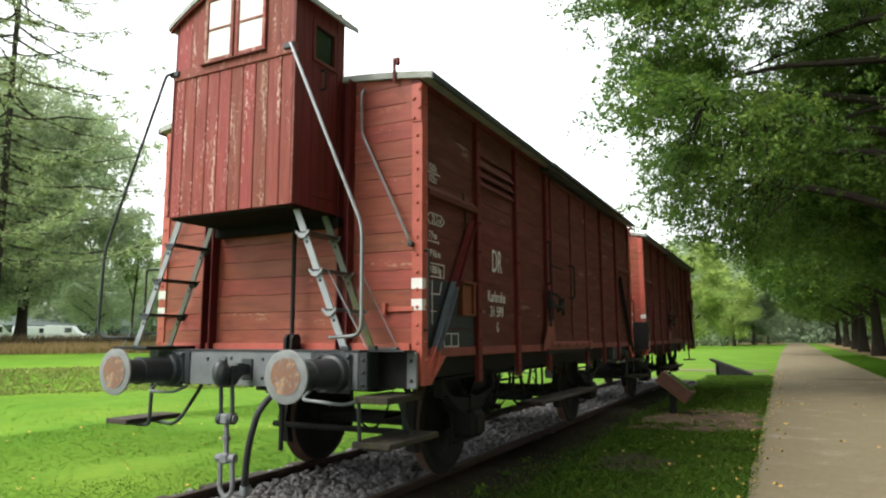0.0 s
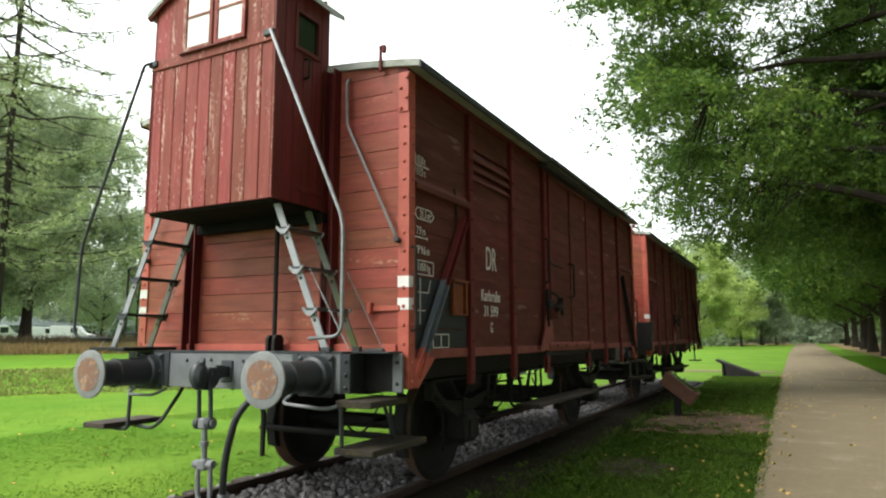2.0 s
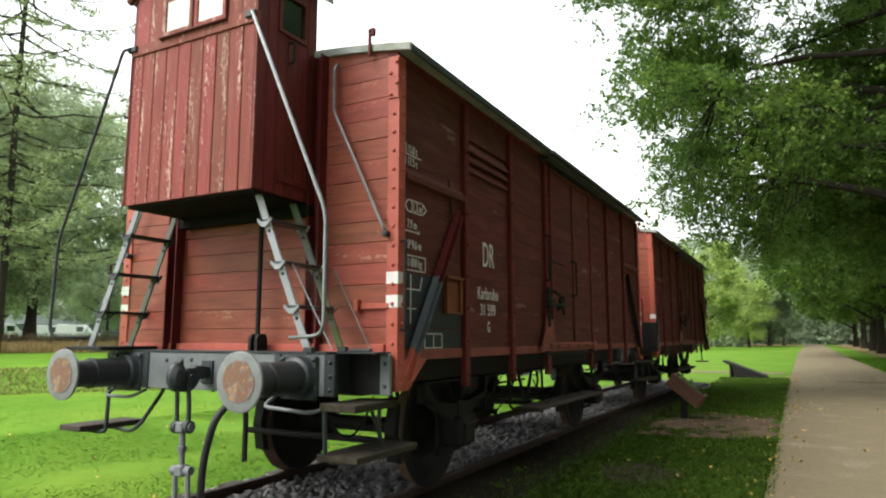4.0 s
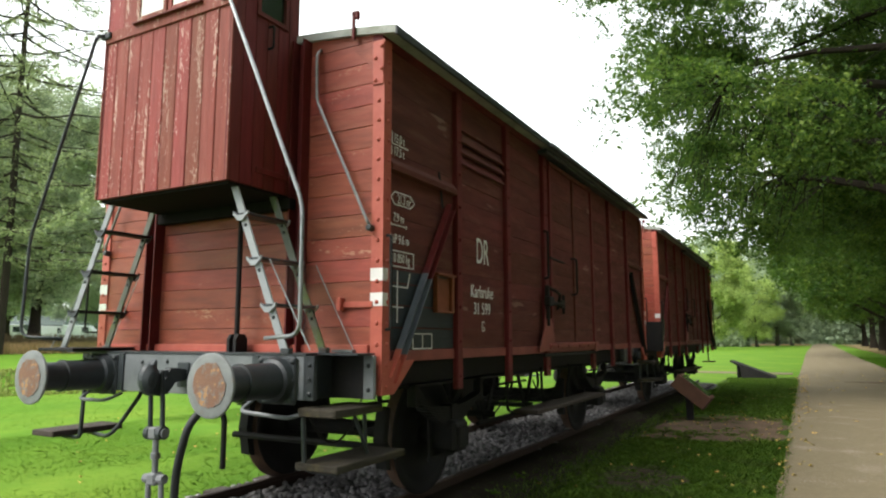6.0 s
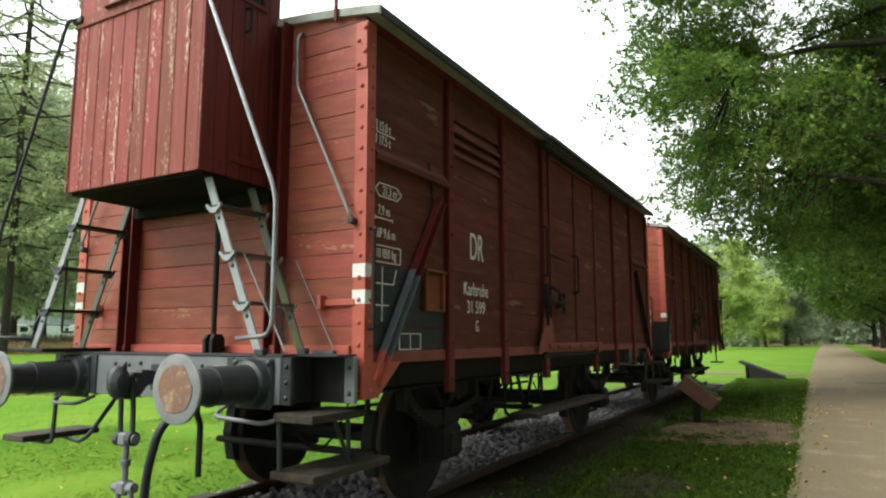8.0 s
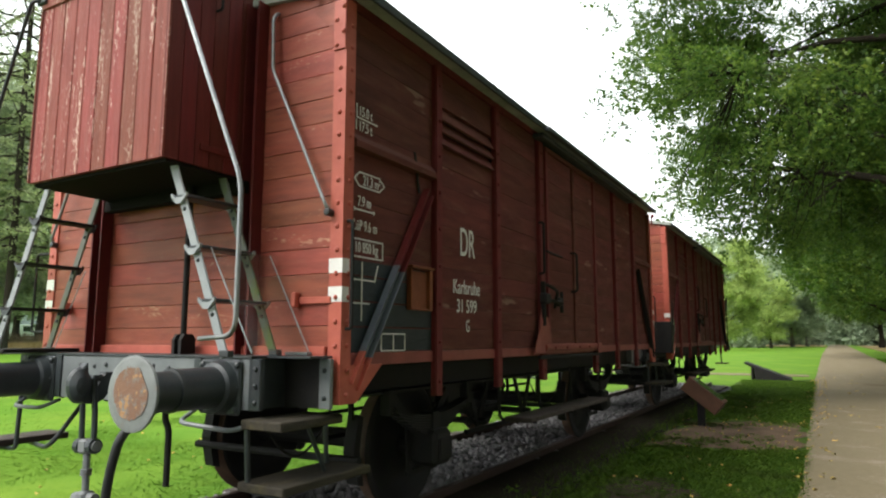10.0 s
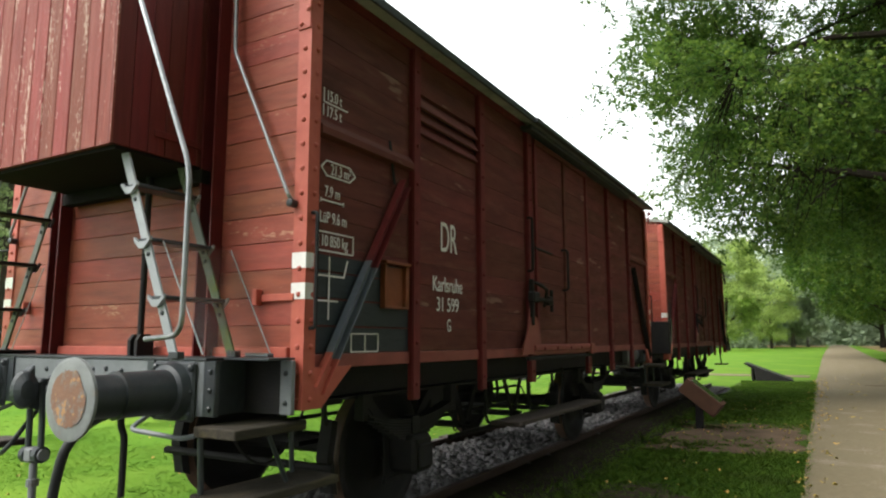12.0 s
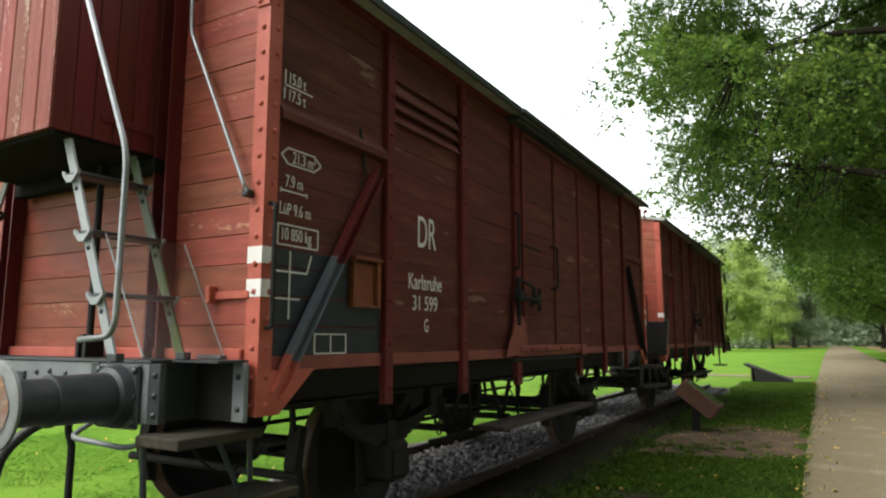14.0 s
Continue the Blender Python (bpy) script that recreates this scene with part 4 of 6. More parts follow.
def end_wall(w, back, planks, railed=False):
    """The boarded end, its corner posts and stiles, drawn for the front and turned round for the back."""
    turn = Matrix.Identity(4) if not back else pose(0, LONG, 0, 0, 0, 180)

    def put(o):
        o.matrix_basis = turn @ o.matrix_basis
        return o
    spans = [(-1.40, -0.80), (-0.70, 0.70), (0.80, 1.40)]
    for a, b in spans:
        key = ("end", round(b - a, 2))
        if key not in planks:
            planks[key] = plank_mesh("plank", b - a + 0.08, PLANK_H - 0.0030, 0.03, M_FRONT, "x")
        for k in range(ROWS_N):
            again("plank", planks[key], w, turn @ pose(a - 0.04, 0.0 + random.uniform(-0.001, 0.003), PLANK_Z0 + PLANK_H * (k + 0.5), random.uniform(-0.3, 0.3), 0, 0))
    # arched top board
    bm = bmesh.new()
    us = [-1.40 + 0.14 * k for k in range(21)]
    prism(bm, [(u, roof_z(u) - 0.005) for u in us] + [(1.40, EAVE - 0.005), (-1.40, EAVE - 0.005)], "y", 0.002, 0.03)
    put(part("top_board", bm, M_FRONT, w))
    put(part("wall_core", one_box(-1.36, 1.36, 0.045, 0.085, 1.40, EAVE), M_BLACK, w))
    put(part("end_sill", one_box(-1.36, 1.36, -0.034, -0.001, 1.37, 1.452, 0.006), M_POST, w, "salmon red end sill"))
    for s in (-1, 1):
        # corner angle
        bm = bmesh.new()
        prism(bm, [(s * (HALF - 0.045), -0.012), (s * (HALF + 0.047), -0.012), (s * (HALF + 0.047), 0.08), (s * (HALF + 0.035), 0.08), (s * (HALF + 0.035), 0.002), (s * (HALF - 0.045), 0.002)], "z", 1.13, EAVE - 0.02)
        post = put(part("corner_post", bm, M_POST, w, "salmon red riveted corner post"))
        bm = bmesh.new()
        prism(bm, [(0.08, 1.13), (0.08, 1.345), (0.40, 1.345), (0.14, 1.13)], "x", s * (HALF + 0.036), s * (HALF + 0.047))
        put(part("corner_gusset", bm, M_POST, w))
        for j in range(17):
            again("rivet", RIVET, post, pose(s * (HALF + 0.005), -0.012, 1.18 + 0.137 * j))
            if s > 0 or back:
                again("rivet", RIVET, post, pose(s * (HALF + 0.047), 0.045, 1.18 + 0.137 * j, 0, 0, 90 * s))
        # white marks on the post
        for z0, z1 in ((1.868, 1.952), (1.703, 1.79)):
            bm = bmesh.new()
            prism(bm, [(s * (HALF - 0.047), -0.0145), (s * (HALF + 0.0495), -0.0145), (s * (HALF + 0.0495), 0.05), (s * (HALF + 0.0475), 0.05), (s * (HALF + 0.0475), -0.0125), (s * (HALF - 0.047), -0.0125)], "z", z0, z1)
            part("white_mark", bm, M_WHITE, post, "white painted mark")
        # stile of the end wall
        bm = bmesh.new()
        u = s * 0.75
        prism(bm, [(u - 0.055, 0.004), (u - 0.055, -0.085), (u - 0.043, -0.085), (u - 0.043, -0.012), (u + 0.043, -0.012), (u + 0.043, -0.085), (u + 0.055, -0.085), (u + 0.055, 0.004)], "z", 1.39, roof_z(0.75) - 0.06)
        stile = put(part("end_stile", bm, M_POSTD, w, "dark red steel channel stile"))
        for j in range(12):
            again("rivet", RIVET_D, stile, pose(u, -0.012, 1.5 + 0.17 * j))
        # top gusset
        bm = bmesh.new()
        prism(bm, [(s * 1.40, EAVE - 0.02), (s * 1.17, EAVE - 0.02), (s * 1.365, EAVE - 0.22), (s * 1.40, EAVE - 0.22)], "y", -0.010, 0.0)
        put(part("top_gusset", bm, M_FRONT, w))
        bm = bmesh.new()
        box(bm, s * 1.365, s * 1.455, -0.022, -0.012, EAVE - 0.34, EAVE - 0.03, 0.003)
        g2 = put(part("strap_plate", bm, M_POST, w))
        for j in range(4):
            again("rivet", RIVET, g2, pose(s * (1.39 + 0.05 * (j % 2)), -0.022, EAVE - 0.31 + 0.08 * j))
        bm = bmesh.new()
        box(bm, s * 1.12, s * 1.385, -0.022, -0.004, 1.695, 1.735, 0.004)
        box(bm, s * 1.115, s * 1.15, -0.055, -0.004, 1.675, 1.765, 0.006)
        put(part("lamp_bracket", bm, M_POST, w))
        # bent handrail
        if not railed:
            continue
        bm = bmesh.new()
        tube(bm, bend([(s * 0.90, -0.01, 3.57), (s * 0.905, -0.06, 3.52), (s * 0.915, -0.06, 3.17), (s * 1.37, -0.06, 2.25), (s * 1.37, -0.01, 2.22)], 0.04), 0.0115, 8)
        put(part("handrail", bm, M_TUBE, w, "grey bent steel handrail"))
        bm = bmesh.new()
        revolve(bm, [(-0.05, 0.014), (-0.045, 0.023), (0.0, 0.023)], 10, pose(s * 1.37, -0.012, 2.22))
        put(part("rail_boss", bm, M_DARK, w))
    return put


def roof(w):
    bm = bmesh.new()
    us = [-1.56 + 0.13 * k for k in range(25)]
    top = [(u, roof_z(u)) for u in us]
    low = [(u, roof_z(u) - 0.055) for u in us[::-1]]
    prism(bm, top + low, "y", -0.03, LONG + 0.03)
    o = part("roof", bm, M_ROOF, w, "grey felt covered arched roof")
    for s in (-1, 1):
        bm = bmesh.new()
        box(bm, s * 1.552, s * 1.572, -0.035, LONG + 0.035, roof_z(1.56) - 0.07, roof_z(1.56) - 0.012, 0.004)
        part("eave_strip", bm, M_DARK, o)
    # step in the eave over the door
    bm = bmesh.new()
    box(bm, 1.565, 1.61, 3.0, 6.9, roof_z(1.56) - 0.075, roof_z(1.56) - 0.03, 0.004)
    part("door_hood", bm, M_DARK, o)
    # lamp iron on the front edge
    bm = bmesh.new()
    u = 1.215
    box(bm, u - 0.012, u + 0.012, -0.055, -0.035, 3.56, 3.755, 0.004)
    box(bm, u - 0.012, u + 0.045, -0.06, -0.03, 3.745, 3.77, 0.006)
    box(bm, u + 0.015, u + 0.05, -0.062, -0.028, 3.705, 3.77, 0.01)
    part("lamp_iron", bm, M_POSTD, w, "dark red lamp iron on the roof edge")
    return o


def head_stock(w, v_front, deck):
    """Front beam with hook and screw coupling; v_front: its outer face."""
    bm = bmesh.new()
    box(bm, -1.08, 1.08, v_front, v_front + 0.014, 1.11, 1.385, 0.003)
    box(bm, -1.08, 1.08, v_front + 0.014, v_front + 0.09, 1.11, 1.125)
    box(bm, -1.08, 1.08, v_front + 0.014, v_front + 0.09, 1.37, 1.385)
    hb = part("head_beam", bm, M_GREY, w, "grey painted steel head beam with bolts")
    for u in (-0.45, -0.30, -0.18, 0.16, 0.28, 0.42):
        for z in (1.33, 1.17):
            if (abs(u) < 0.35) or z > 1.2:
                again("bolt", BOLT, hb, pose(u, v_front, z + random.uniform(-0.01, 0.01)))
    for u in (-0.68, 0.68):
        part("angle_plate", one_box(u - 0.03, u + 0.03, v_front - 0.012, v_front, 1.11, 1.385, 0.003), M_DARK, hb)
    for k in range(9):
        again("bolt", BOLT, hb, pose(-0.95 + 0.24 * k, v_front + 0.05, 1.108, 90, 0, 0))
    hook = new("draw_hook")
    hook.parent = w
    hook.matrix_basis = pose(0, v_front, 1.24)
    bm = bmesh.new()
    prism(bm, [(0.0, -0.035), (-0.10, -0.035), (-0.13, -0.10), (-0.19, -0.13), (-0.26, -0.12), (-0.31, -0.05), (-0.31, 0.03), (-0.28, 0.09), (-0.25, 0.12),
               (-0.245, 0.07), (-0.25, 0.01), (-0.22, -0.03), (-0.18, -0.03), (-0.16, 0.02), (-0.14, 0.06), (-0.08, 0.045), (0.0, 0.045)], "x", -0.032, 0.032)
    bmesh.ops.bevel(bm, geom=list(bm.edges), offset=0.008, segments=1, affect="EDGES")
    revolve(bm, [(-0.068, 0.012), (-0.060, 0.045), (-0.03, 0.082), (0.0, 0.092), (0.03, 0.082), (0.060, 0.045), (0.068, 0.012)], 20,
            pose(0, -0.285, -0.015, 0, 0, 78) @ Matrix.Diagonal((0.75, 1, 1.15, 1)))
    part("hook", bm, M_DARK, hook, "dark cast draw hook")
    bm = bmesh.new()
    box(bm, -0.06, 0.06, -0.014, 0.0, -0.08, 0.09, 0.006)
    part("hook_plate", bm, M_DARK, hook)
    return hb


def coupling(w, v):
    c = new("screw_coupling")
    c.parent = w
    c.matrix_basis = pose(0.03, v, 0, 0, -2.5, 0)
    bm = bmesh.new()
    for s in (-1, 1):
        tube(bm, bend([(s * 0.045, 0.03, 1.26), (s * 0.055, -0.01, 1.27), (s * 0.06, 0.0, 1.05), (s * 0.06, 0.0, 0.87)], 0.03), 0.017, 8)
        revolve(bm, [(-0.02, 0.03), (-0.02, 0.045), (0.02, 0.045), (0.02, 0.03)], 12, pose(s * 0.06, 0, 0.87, 0, 0, 90))
    tube(bm, [(-0.06, 0.03, 1.262), (0.06, 0.03, 1.262)], 0.02, 8)
    part("shackle", bm, M_DARK, c, "dark grey forged shackle links")
    for z in (0.87, 0.575):
        bm = bmesh.new()
        tube(bm, [(-0.095, 0, z), (0.095, 0, z)], 0.031, 10)
        box(bm, -0.04, 0.04, -0.04, 0.04, z - 0.04, z + 0.04, 0.012)
        part("trunnion", bm, M_GREYM, c)
    bm = bmesh.new()
    revolve(bm, [(-0.16, 0.02), (-0.02, 0.021), (-0.018, 0.032), (0.02, 0.032), (0.022, 0.021), (0.16, 0.02)], 10, pose(0, 0, 0.72, 90, 0, 0))
    part("coupling_screw", bm, M_GREYM, c)
    bm = bmesh.new()
    tube(bm, bend([(-0.062, 0, 0.575), (-0.065, 0, 0.33), (0.0, 0, 0.27), (0.065, 0, 0.33), (0.062, 0, 0.575)], 0.05), 0.018, 8)
    part("lower_link", bm, M_GREYM, c)
    return c


def hose(w, pts, r=0.026):
    bm = bmesh.new()
    tube(bm, bend(pts, 0.22, 6), r, 10)
    o = part("brake_hose", bm, M_HOSE, w, "black rubber brake hose", True)
    bm = bmesh.new()
    p = Vector(pts[-1])
    box(bm, p.x - 0.03, p.x + 0.03, p.y - 0.03, p.y + 0.05, p.z - 0.05, p.z + 0.03, 0.012)
    part("hose_coupling", bm, M_GREY, o)
    return o


def end_steps(w, s):
    """Wooden boards in bent irons below a corner, s: side."""
    def f(x, y, z):
        return Vector((s * x, y, z))
    if s > 0:
        bm = bmesh.new()
        box(bm, 1.10, 1.39, -0.39, 0.11, 1.02, 1.07, 0.006)
        part("step_board", bm, M_WOOD, w, "worn mossy wooden step")
        bm = bmesh.new()
        box(bm, 1.07, 1.395, -0.37, 0.38, 0.70, 0.745, 0.006)
        part("step_board", bm, M_WOOD, w, "worn mossy wooden step")
        for y in (-0.34, 0.30):
            bm = bmesh.new()
            tube(bm, bend([f(1.12, y - 0.02, 1.04), f(1.12, y, 0.72), f(1.15, y, 0.70), f(1.37, y, 0.70)], 0.05), 0.015, 8)
            part("step_iron", bm, M_DARK, w)
        bm = bmesh.new()
        tube(bm, bend([f(1.30, -0.10, 1.04), f(1.32, 0.04, 0.76)], 0.02), 0.013, 6)
        part("step_iron", bm, M_DARK, w)
    else:
        bm = bmesh.new()
        box(bm, -1.46, -1.19, -0.50, 0.09, 0.755, 0.80, 0.006)
        part("step_board", bm, M_SLEEPER, w, "dark worn wooden step in a bent iron")
        bm = bmesh.new()
        tube(bm, bend([f(1.10, -0.33, 1.12), f(1.10, -0.34, 0.75), f(1.16, -0.34, 0.74), f(1.42, -0.34, 0.745)], 0.05), 0.016, 8)
        part("step_iron", bm, M_DARK, w)
        bm = bmesh.new()
        tube(bm, bend([f(0.80, -0.03, 1.12), f(0.80, -0.06, 1.05), f(0.85, -0.22, 0.80), f(0.95, -0.22, 0.745), f(1.42, -0.10, 0.745)], 0.06), 0.016, 8)
        part("step_iron", bm, M_DARK, w)
    # shunter's grip below the buffer
    bm = bmesh.new()
    if s > 0:
        tube(bm, bend([f(0.62, -0.28, 1.09), f(0.62, -0.40, 1.03), f(1.01, -0.36, 1.00), f(1.10, -0.30, 1.04)], 0.06), 0.013, 8)
    else:
        tube(bm, bend([f(0.72, -0.28, 1.09), f(0.74, -0.40, 1.04), f(1.06, -0.40, 1.04), f(1.08, -0.30, 1.09)], 0.06), 0.013, 8)
    part("shunter_grip", bm, M_GREY, w)


def cab(w):
    """The raised brakeman's cab at the front end with ladders and handrails."""
    c = new("brakeman_cab")
    c.parent = w
    c["label"] = "red boarded brakeman's cab with white panes"
    u0, u1, vf, vb, z0 = -0.635, 0.685, -0.65, -0.003, 2.50
    zt = 4.16
    belt = 3.69
    n = 10
    bw = (u1 - u0) / n
    me = {}
    # vertical boards below the belt
    for k in range(n):
        bm = bmesh.new()
        a, b = u0 + bw * k + 0.002, u0 + bw * (k + 1) - 0.002
        d = random.uniform(0, 0.003)
        prism(bm, [(a, vf + 0.03), (a, vf + 0.005 + d), (a + 0.005, vf + d), (b - 0.005, vf + d), (b, vf + 0.005 + d), (b, vf + 0.03)], "z", z0, belt)
        part("board", bm, M_CAB, c)
    # boards beside the windows
    cu = (u0 + u1) / 2

    def arch(u):
        return 4.485 - 0.30 * abs((u - cu) / 0.72) ** 1.7
    for a0, b0 in ((u0, -0.45), (-0.45, -0.285), (0.395, 0.53), (0.53, u1)):
        bm = bmesh.new()
        a, b = a0 + 0.002, b0 - 0.002
        prism(bm, [(a, belt + 0.09), (b, belt + 0.09), (b, arch(b) - 0.03), (a, arch(a) - 0.03)], "y", vf + 0.002, vf + 0.03)
        part("board", bm, M_CAB, c)
    bm = bmesh.new()
    prism(bm, [(-0.285, 4.36), (0.395, 4.36), (0.395, arch(0.395) - 0.03), (0.05, arch(0.05) - 0.03), (-0.285, arch(-0.285) - 0.03)], "y", vf + 0.002, vf + 0.03)
    part("board", bm, M_CAB, c)
    part("belt_rail", one_box(u0 - 0.004, u1 + 0.004, vf - 0.012, vf + 0.03, belt, belt + 0.09, 0.004), M_CAB, c)
    # corner strips
    for u in (u0, u1):
        part("corner_strip", one_box(u - 0.006, u + 0.006, vf - 0.006, vf + 0.006, z0, belt), M_CAB, c)
    # two casements
    for a, b in ((-0.28, 0.045), (0.062, 0.39)):
        win = new("window")
        win.parent = c
        bm = bmesh.new()
        y0, y1, za, zb = vf - 0.022, vf + 0.014, belt + 0.085, 4.36
        t = 0.038
        box(bm, a, a + t, y0, y1, za, zb, 0.004)
        box(bm, b - t, b, y0, y1, za, zb, 0.004)
        box(bm, a + t, b - t, y0, y1, za, za + t, 0.004)
        box(bm, a + t, b - t, y0, y1, zb - t, zb, 0.004)
        box(bm, a + t, b - t, y0 + 0.004, y1, (za + zb) / 2 - 0.008, (za + zb) / 2 + 0.008)
        part("window_frame", bm, M_CAB, win, "red casement frame")
        for p, q in ((za + t, (za + zb) / 2 - 0.008), ((za + zb) / 2 + 0.008, zb - t)):
            part("pane", one_box(a + t, b - t, y0 + 0.012, y0 + 0.017, p, q), M_SILK, win, "white frosted pane")
    part("window_ledge", one_box(-0.30, 0.41, vf - 0.04, vf, belt + 0.068, belt + 0.084, 0.004), M_CABSIDE, c)
    # sides with a small window each
    for s, u in ((-1, u0), (1, u1)):
        wa, wb, ha, hb = -0.41, -0.16, 3.74, 4.02
        m = 6
        sw = (vb - vf) / m
        for k in range(m):
            a, b = vf + sw * k + 0.0015, vf + sw * (k + 1) - 0.0015
            top = 4.20
            pieces = [(z0, top)] if b <= wa + 0.02 or a >= wb - 0.02 else [(z0, ha), (hb, top)]
            for p, q in pieces:
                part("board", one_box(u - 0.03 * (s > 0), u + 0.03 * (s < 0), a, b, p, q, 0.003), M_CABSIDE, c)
        bm = bmesh.new()
        t = 0.03
        e = 0.012 * s
        box(bm, u - 0.02 * s, u + e, wa - t, wa, ha - t, hb + t)
        box(bm, u - 0.02 * s, u + e, wb, wb + t, ha - t, hb + t)
        box(bm, u - 0.02 * s, u + e, wa, wb, ha - t, ha)
        box(bm, u - 0.02 * s, u + e, wa, wb, hb, hb + t)
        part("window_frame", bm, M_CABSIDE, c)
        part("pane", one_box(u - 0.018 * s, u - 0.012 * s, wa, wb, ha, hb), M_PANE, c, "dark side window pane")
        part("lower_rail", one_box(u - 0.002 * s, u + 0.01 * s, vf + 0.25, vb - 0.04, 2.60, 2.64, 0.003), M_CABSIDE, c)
        bm = bmesh.new()
        tube(bm, bend([(u, -0.32, 3.66), (u + 0.05 * s, -0.32, 3.66), (u + 0.05 * s, -0.32, 3.50), (u, -0.32, 3.50)], 0.02), 0.009, 6)
        part("grab_iron", bm, M_BLACK, c)
    part("cab_floor", one_box(u0 + 0.01, u1 - 0.01, vf + 0.035, vb, z0 - 0.02, z0 + 0.02), M_UNDERCAB, c)
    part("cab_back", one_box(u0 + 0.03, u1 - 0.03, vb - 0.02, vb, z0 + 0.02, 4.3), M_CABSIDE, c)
    # roof
    bm = bmesh.new()
    us = [cu - 0.72 + 0.072 * k for k in range(21)]
    prism(bm, [(u, arch(u) + 0.015) for u in us] + [(u, arch(u) - 0.03) for u in us[::-1]], "y", vf - 0.045, vb + 0.12)
    part("cab_roof", bm, M_ROOF, c, "light grey arched cab roof")
    bm = bmesh.new()
    for s in (-1, 1):
        us2 = [cu + s * (0.05 + 0.066 * k) for k in range(11)]
        prism(bm, [(u, arch(u) - 0.028) for u in us2] + [(u, arch(u) - 0.055) for u in us2[::-1]], "y", vf - 0.035, vf - 0.005)
    part("roof_batten", bm, M_CABSIDE, c)
    # side ladders
    for s in (-1, 1):
        lad = new("ladder")
        lad.parent = c
        lad["label"] = "grey steel side ladder"
        off = 0.05 if s > 0 else -0.045
        foot = lambda y, s=s, off=off: Vector((s * 1.06 + off, y, 1.40))
        head = lambda y, s=s, off=off: Vector((s * 0.575 + off, y, 2.50))
        for y in (-0.525, -0.17):
            bm = bmesh.new()
            beam(bm, foot(y), head(y), 0.055, 0.014, up=(0, 1, 0), bevel=0.002)
            o = part("stringer", bm, M_GREYL if y < -0.3 else M_MOSSY, lad)
            for j in range(3):
                p = foot(y).lerp(head(y), 0.22 + 0.27 * j)
                for q in (-0.02, 0.03):
                    again("bolt", BOLT, o, pose(p.x - s * 0.4 * q, y - 0.007, p.z + q) @ Matrix.Diagonal((0.8, 0.8, 0.8, 1)))
        for j in range(3):
            p = foot(0).lerp(head(0), 0.27 + 0.27 * j)
            bm = bmesh.new()
            box(bm, p.x - 0.055, p.x + 0.055, -0.535, -0.16, p.z - 0.010, p.z + 0.010, 0.004)
            tread = part("tread", bm, M_DARK if s > 0 else M_BLACK, lad)
            for y in (-0.545, -0.15):
                bm = bmesh.new()
                prism(bm, [(p.x - 0.062, p.z + 0.016), (p.x - 0.030, p.z - 0.010), (p.x + 0.030, p.z - 0.010), (p.x + 0.062, p.z + 0.016), (p.x + 0.062, p.z - 0.004),
                           (p.x + 0.02, p.z - 0.045), (p.x - 0.02, p.z - 0.045), (p.x - 0.062, p.z - 0.004)], "y", y - 0.008, y + 0.008)
                part("tread_bracket", bm, M_GREYL if s > 0 else M_DARK, tread)
        for y in (-0.525, -0.17):
            p = foot(y)
            part("foot_plate", one_box(p.x - 0.035, p.x + 0.035, y - 0.012, y + 0.03, 1.40, 1.435, 0.004), M_DARK, lad)
        if s < 0:
            part("ladder_base", one_box(-1.30, -0.86, -0.60, -0.08, 1.403, 1.428, 0.005), M_BLACK, lad, "black steel ladder base plate")
        # handrail
        hx = s * 0.615 + (0.02 if s > 0 else 0.0)
        bm = bmesh.new()
        tube(bm, bend([(hx, -0.665, 3.755), (hx + s * 0.05, -0.71, 3.745), (s * 1.355, -0.69, 2.265), (s * 1.365, -0.70, 1.51), (s * 1.07, -0.66 if s > 0 else -0.56, 1.495)], 0.09, 5), 0.0128, 8)
        part("handrail", bm, M_TUBE if s > 0 else M_DARK, c, "bent steel handrail", True)
        bm = bmesh.new()
        box(bm, hx - 0.05, hx + 0.05, -0.68, -0.65, 3.725, 3.775, 0.006)
        part("rail_bracket", bm, M_DARK, c)
        # acrylic guard
        A, B, C, D = [Vector((s * x, y, z)) for x, y, z in ((0.90, -0.47, 1.99), (1.28, -0.51, 1.42), (1.25, -0.04, 1.41), (0.92, -0.04, 1.99))]
        off = Vector((s * 0.004, 0, 0.0025))
        bm = bmesh.new()
        lo = [bm.verts.new(k - off * 0.5) for k in (A, B, C, D)]
        hi = [bm.verts.new(k + off * 0.5) for k in (A, B, C, D)]
        bm.faces.new(lo[::-1])
        bm.faces.new(hi)
        for k in range(4):
            bm.faces.new((lo[k], lo[(k + 1) % 4], hi[(k + 1) % 4], hi[k]))
        g = part("acrylic_guard", bm, M_GLASS, c, "clear acrylic climbing guard")
        g.visible_shadow = False
        # pale strips added for the light caught along the sheet's edges
        for a, b in ((A, B), (C, D)):
            bm = bmesh.new()
            beam(bm, a + off * 1.5, b + off * 1.5, 0.005, 0.005)
            part("guard_edge_glint", bm, M_GREYL, g)
        bm = bmesh.new()
        box(bm, min(s * 1.10, s * 1.27), max(s * 1.10, s * 1.27), -0.075, -0.03, 1.402, 1.42, 0.003)
        part("guard_foot", bm, M_GREY, c)
    # brake spindle
    bm = bmesh.new()
    tube(bm, [(0.285, -0.12, 1.50), (0.285, -0.12, 2.49)], 0.019, 10)
    part("brake_spindle", bm, M_BLACK, c)
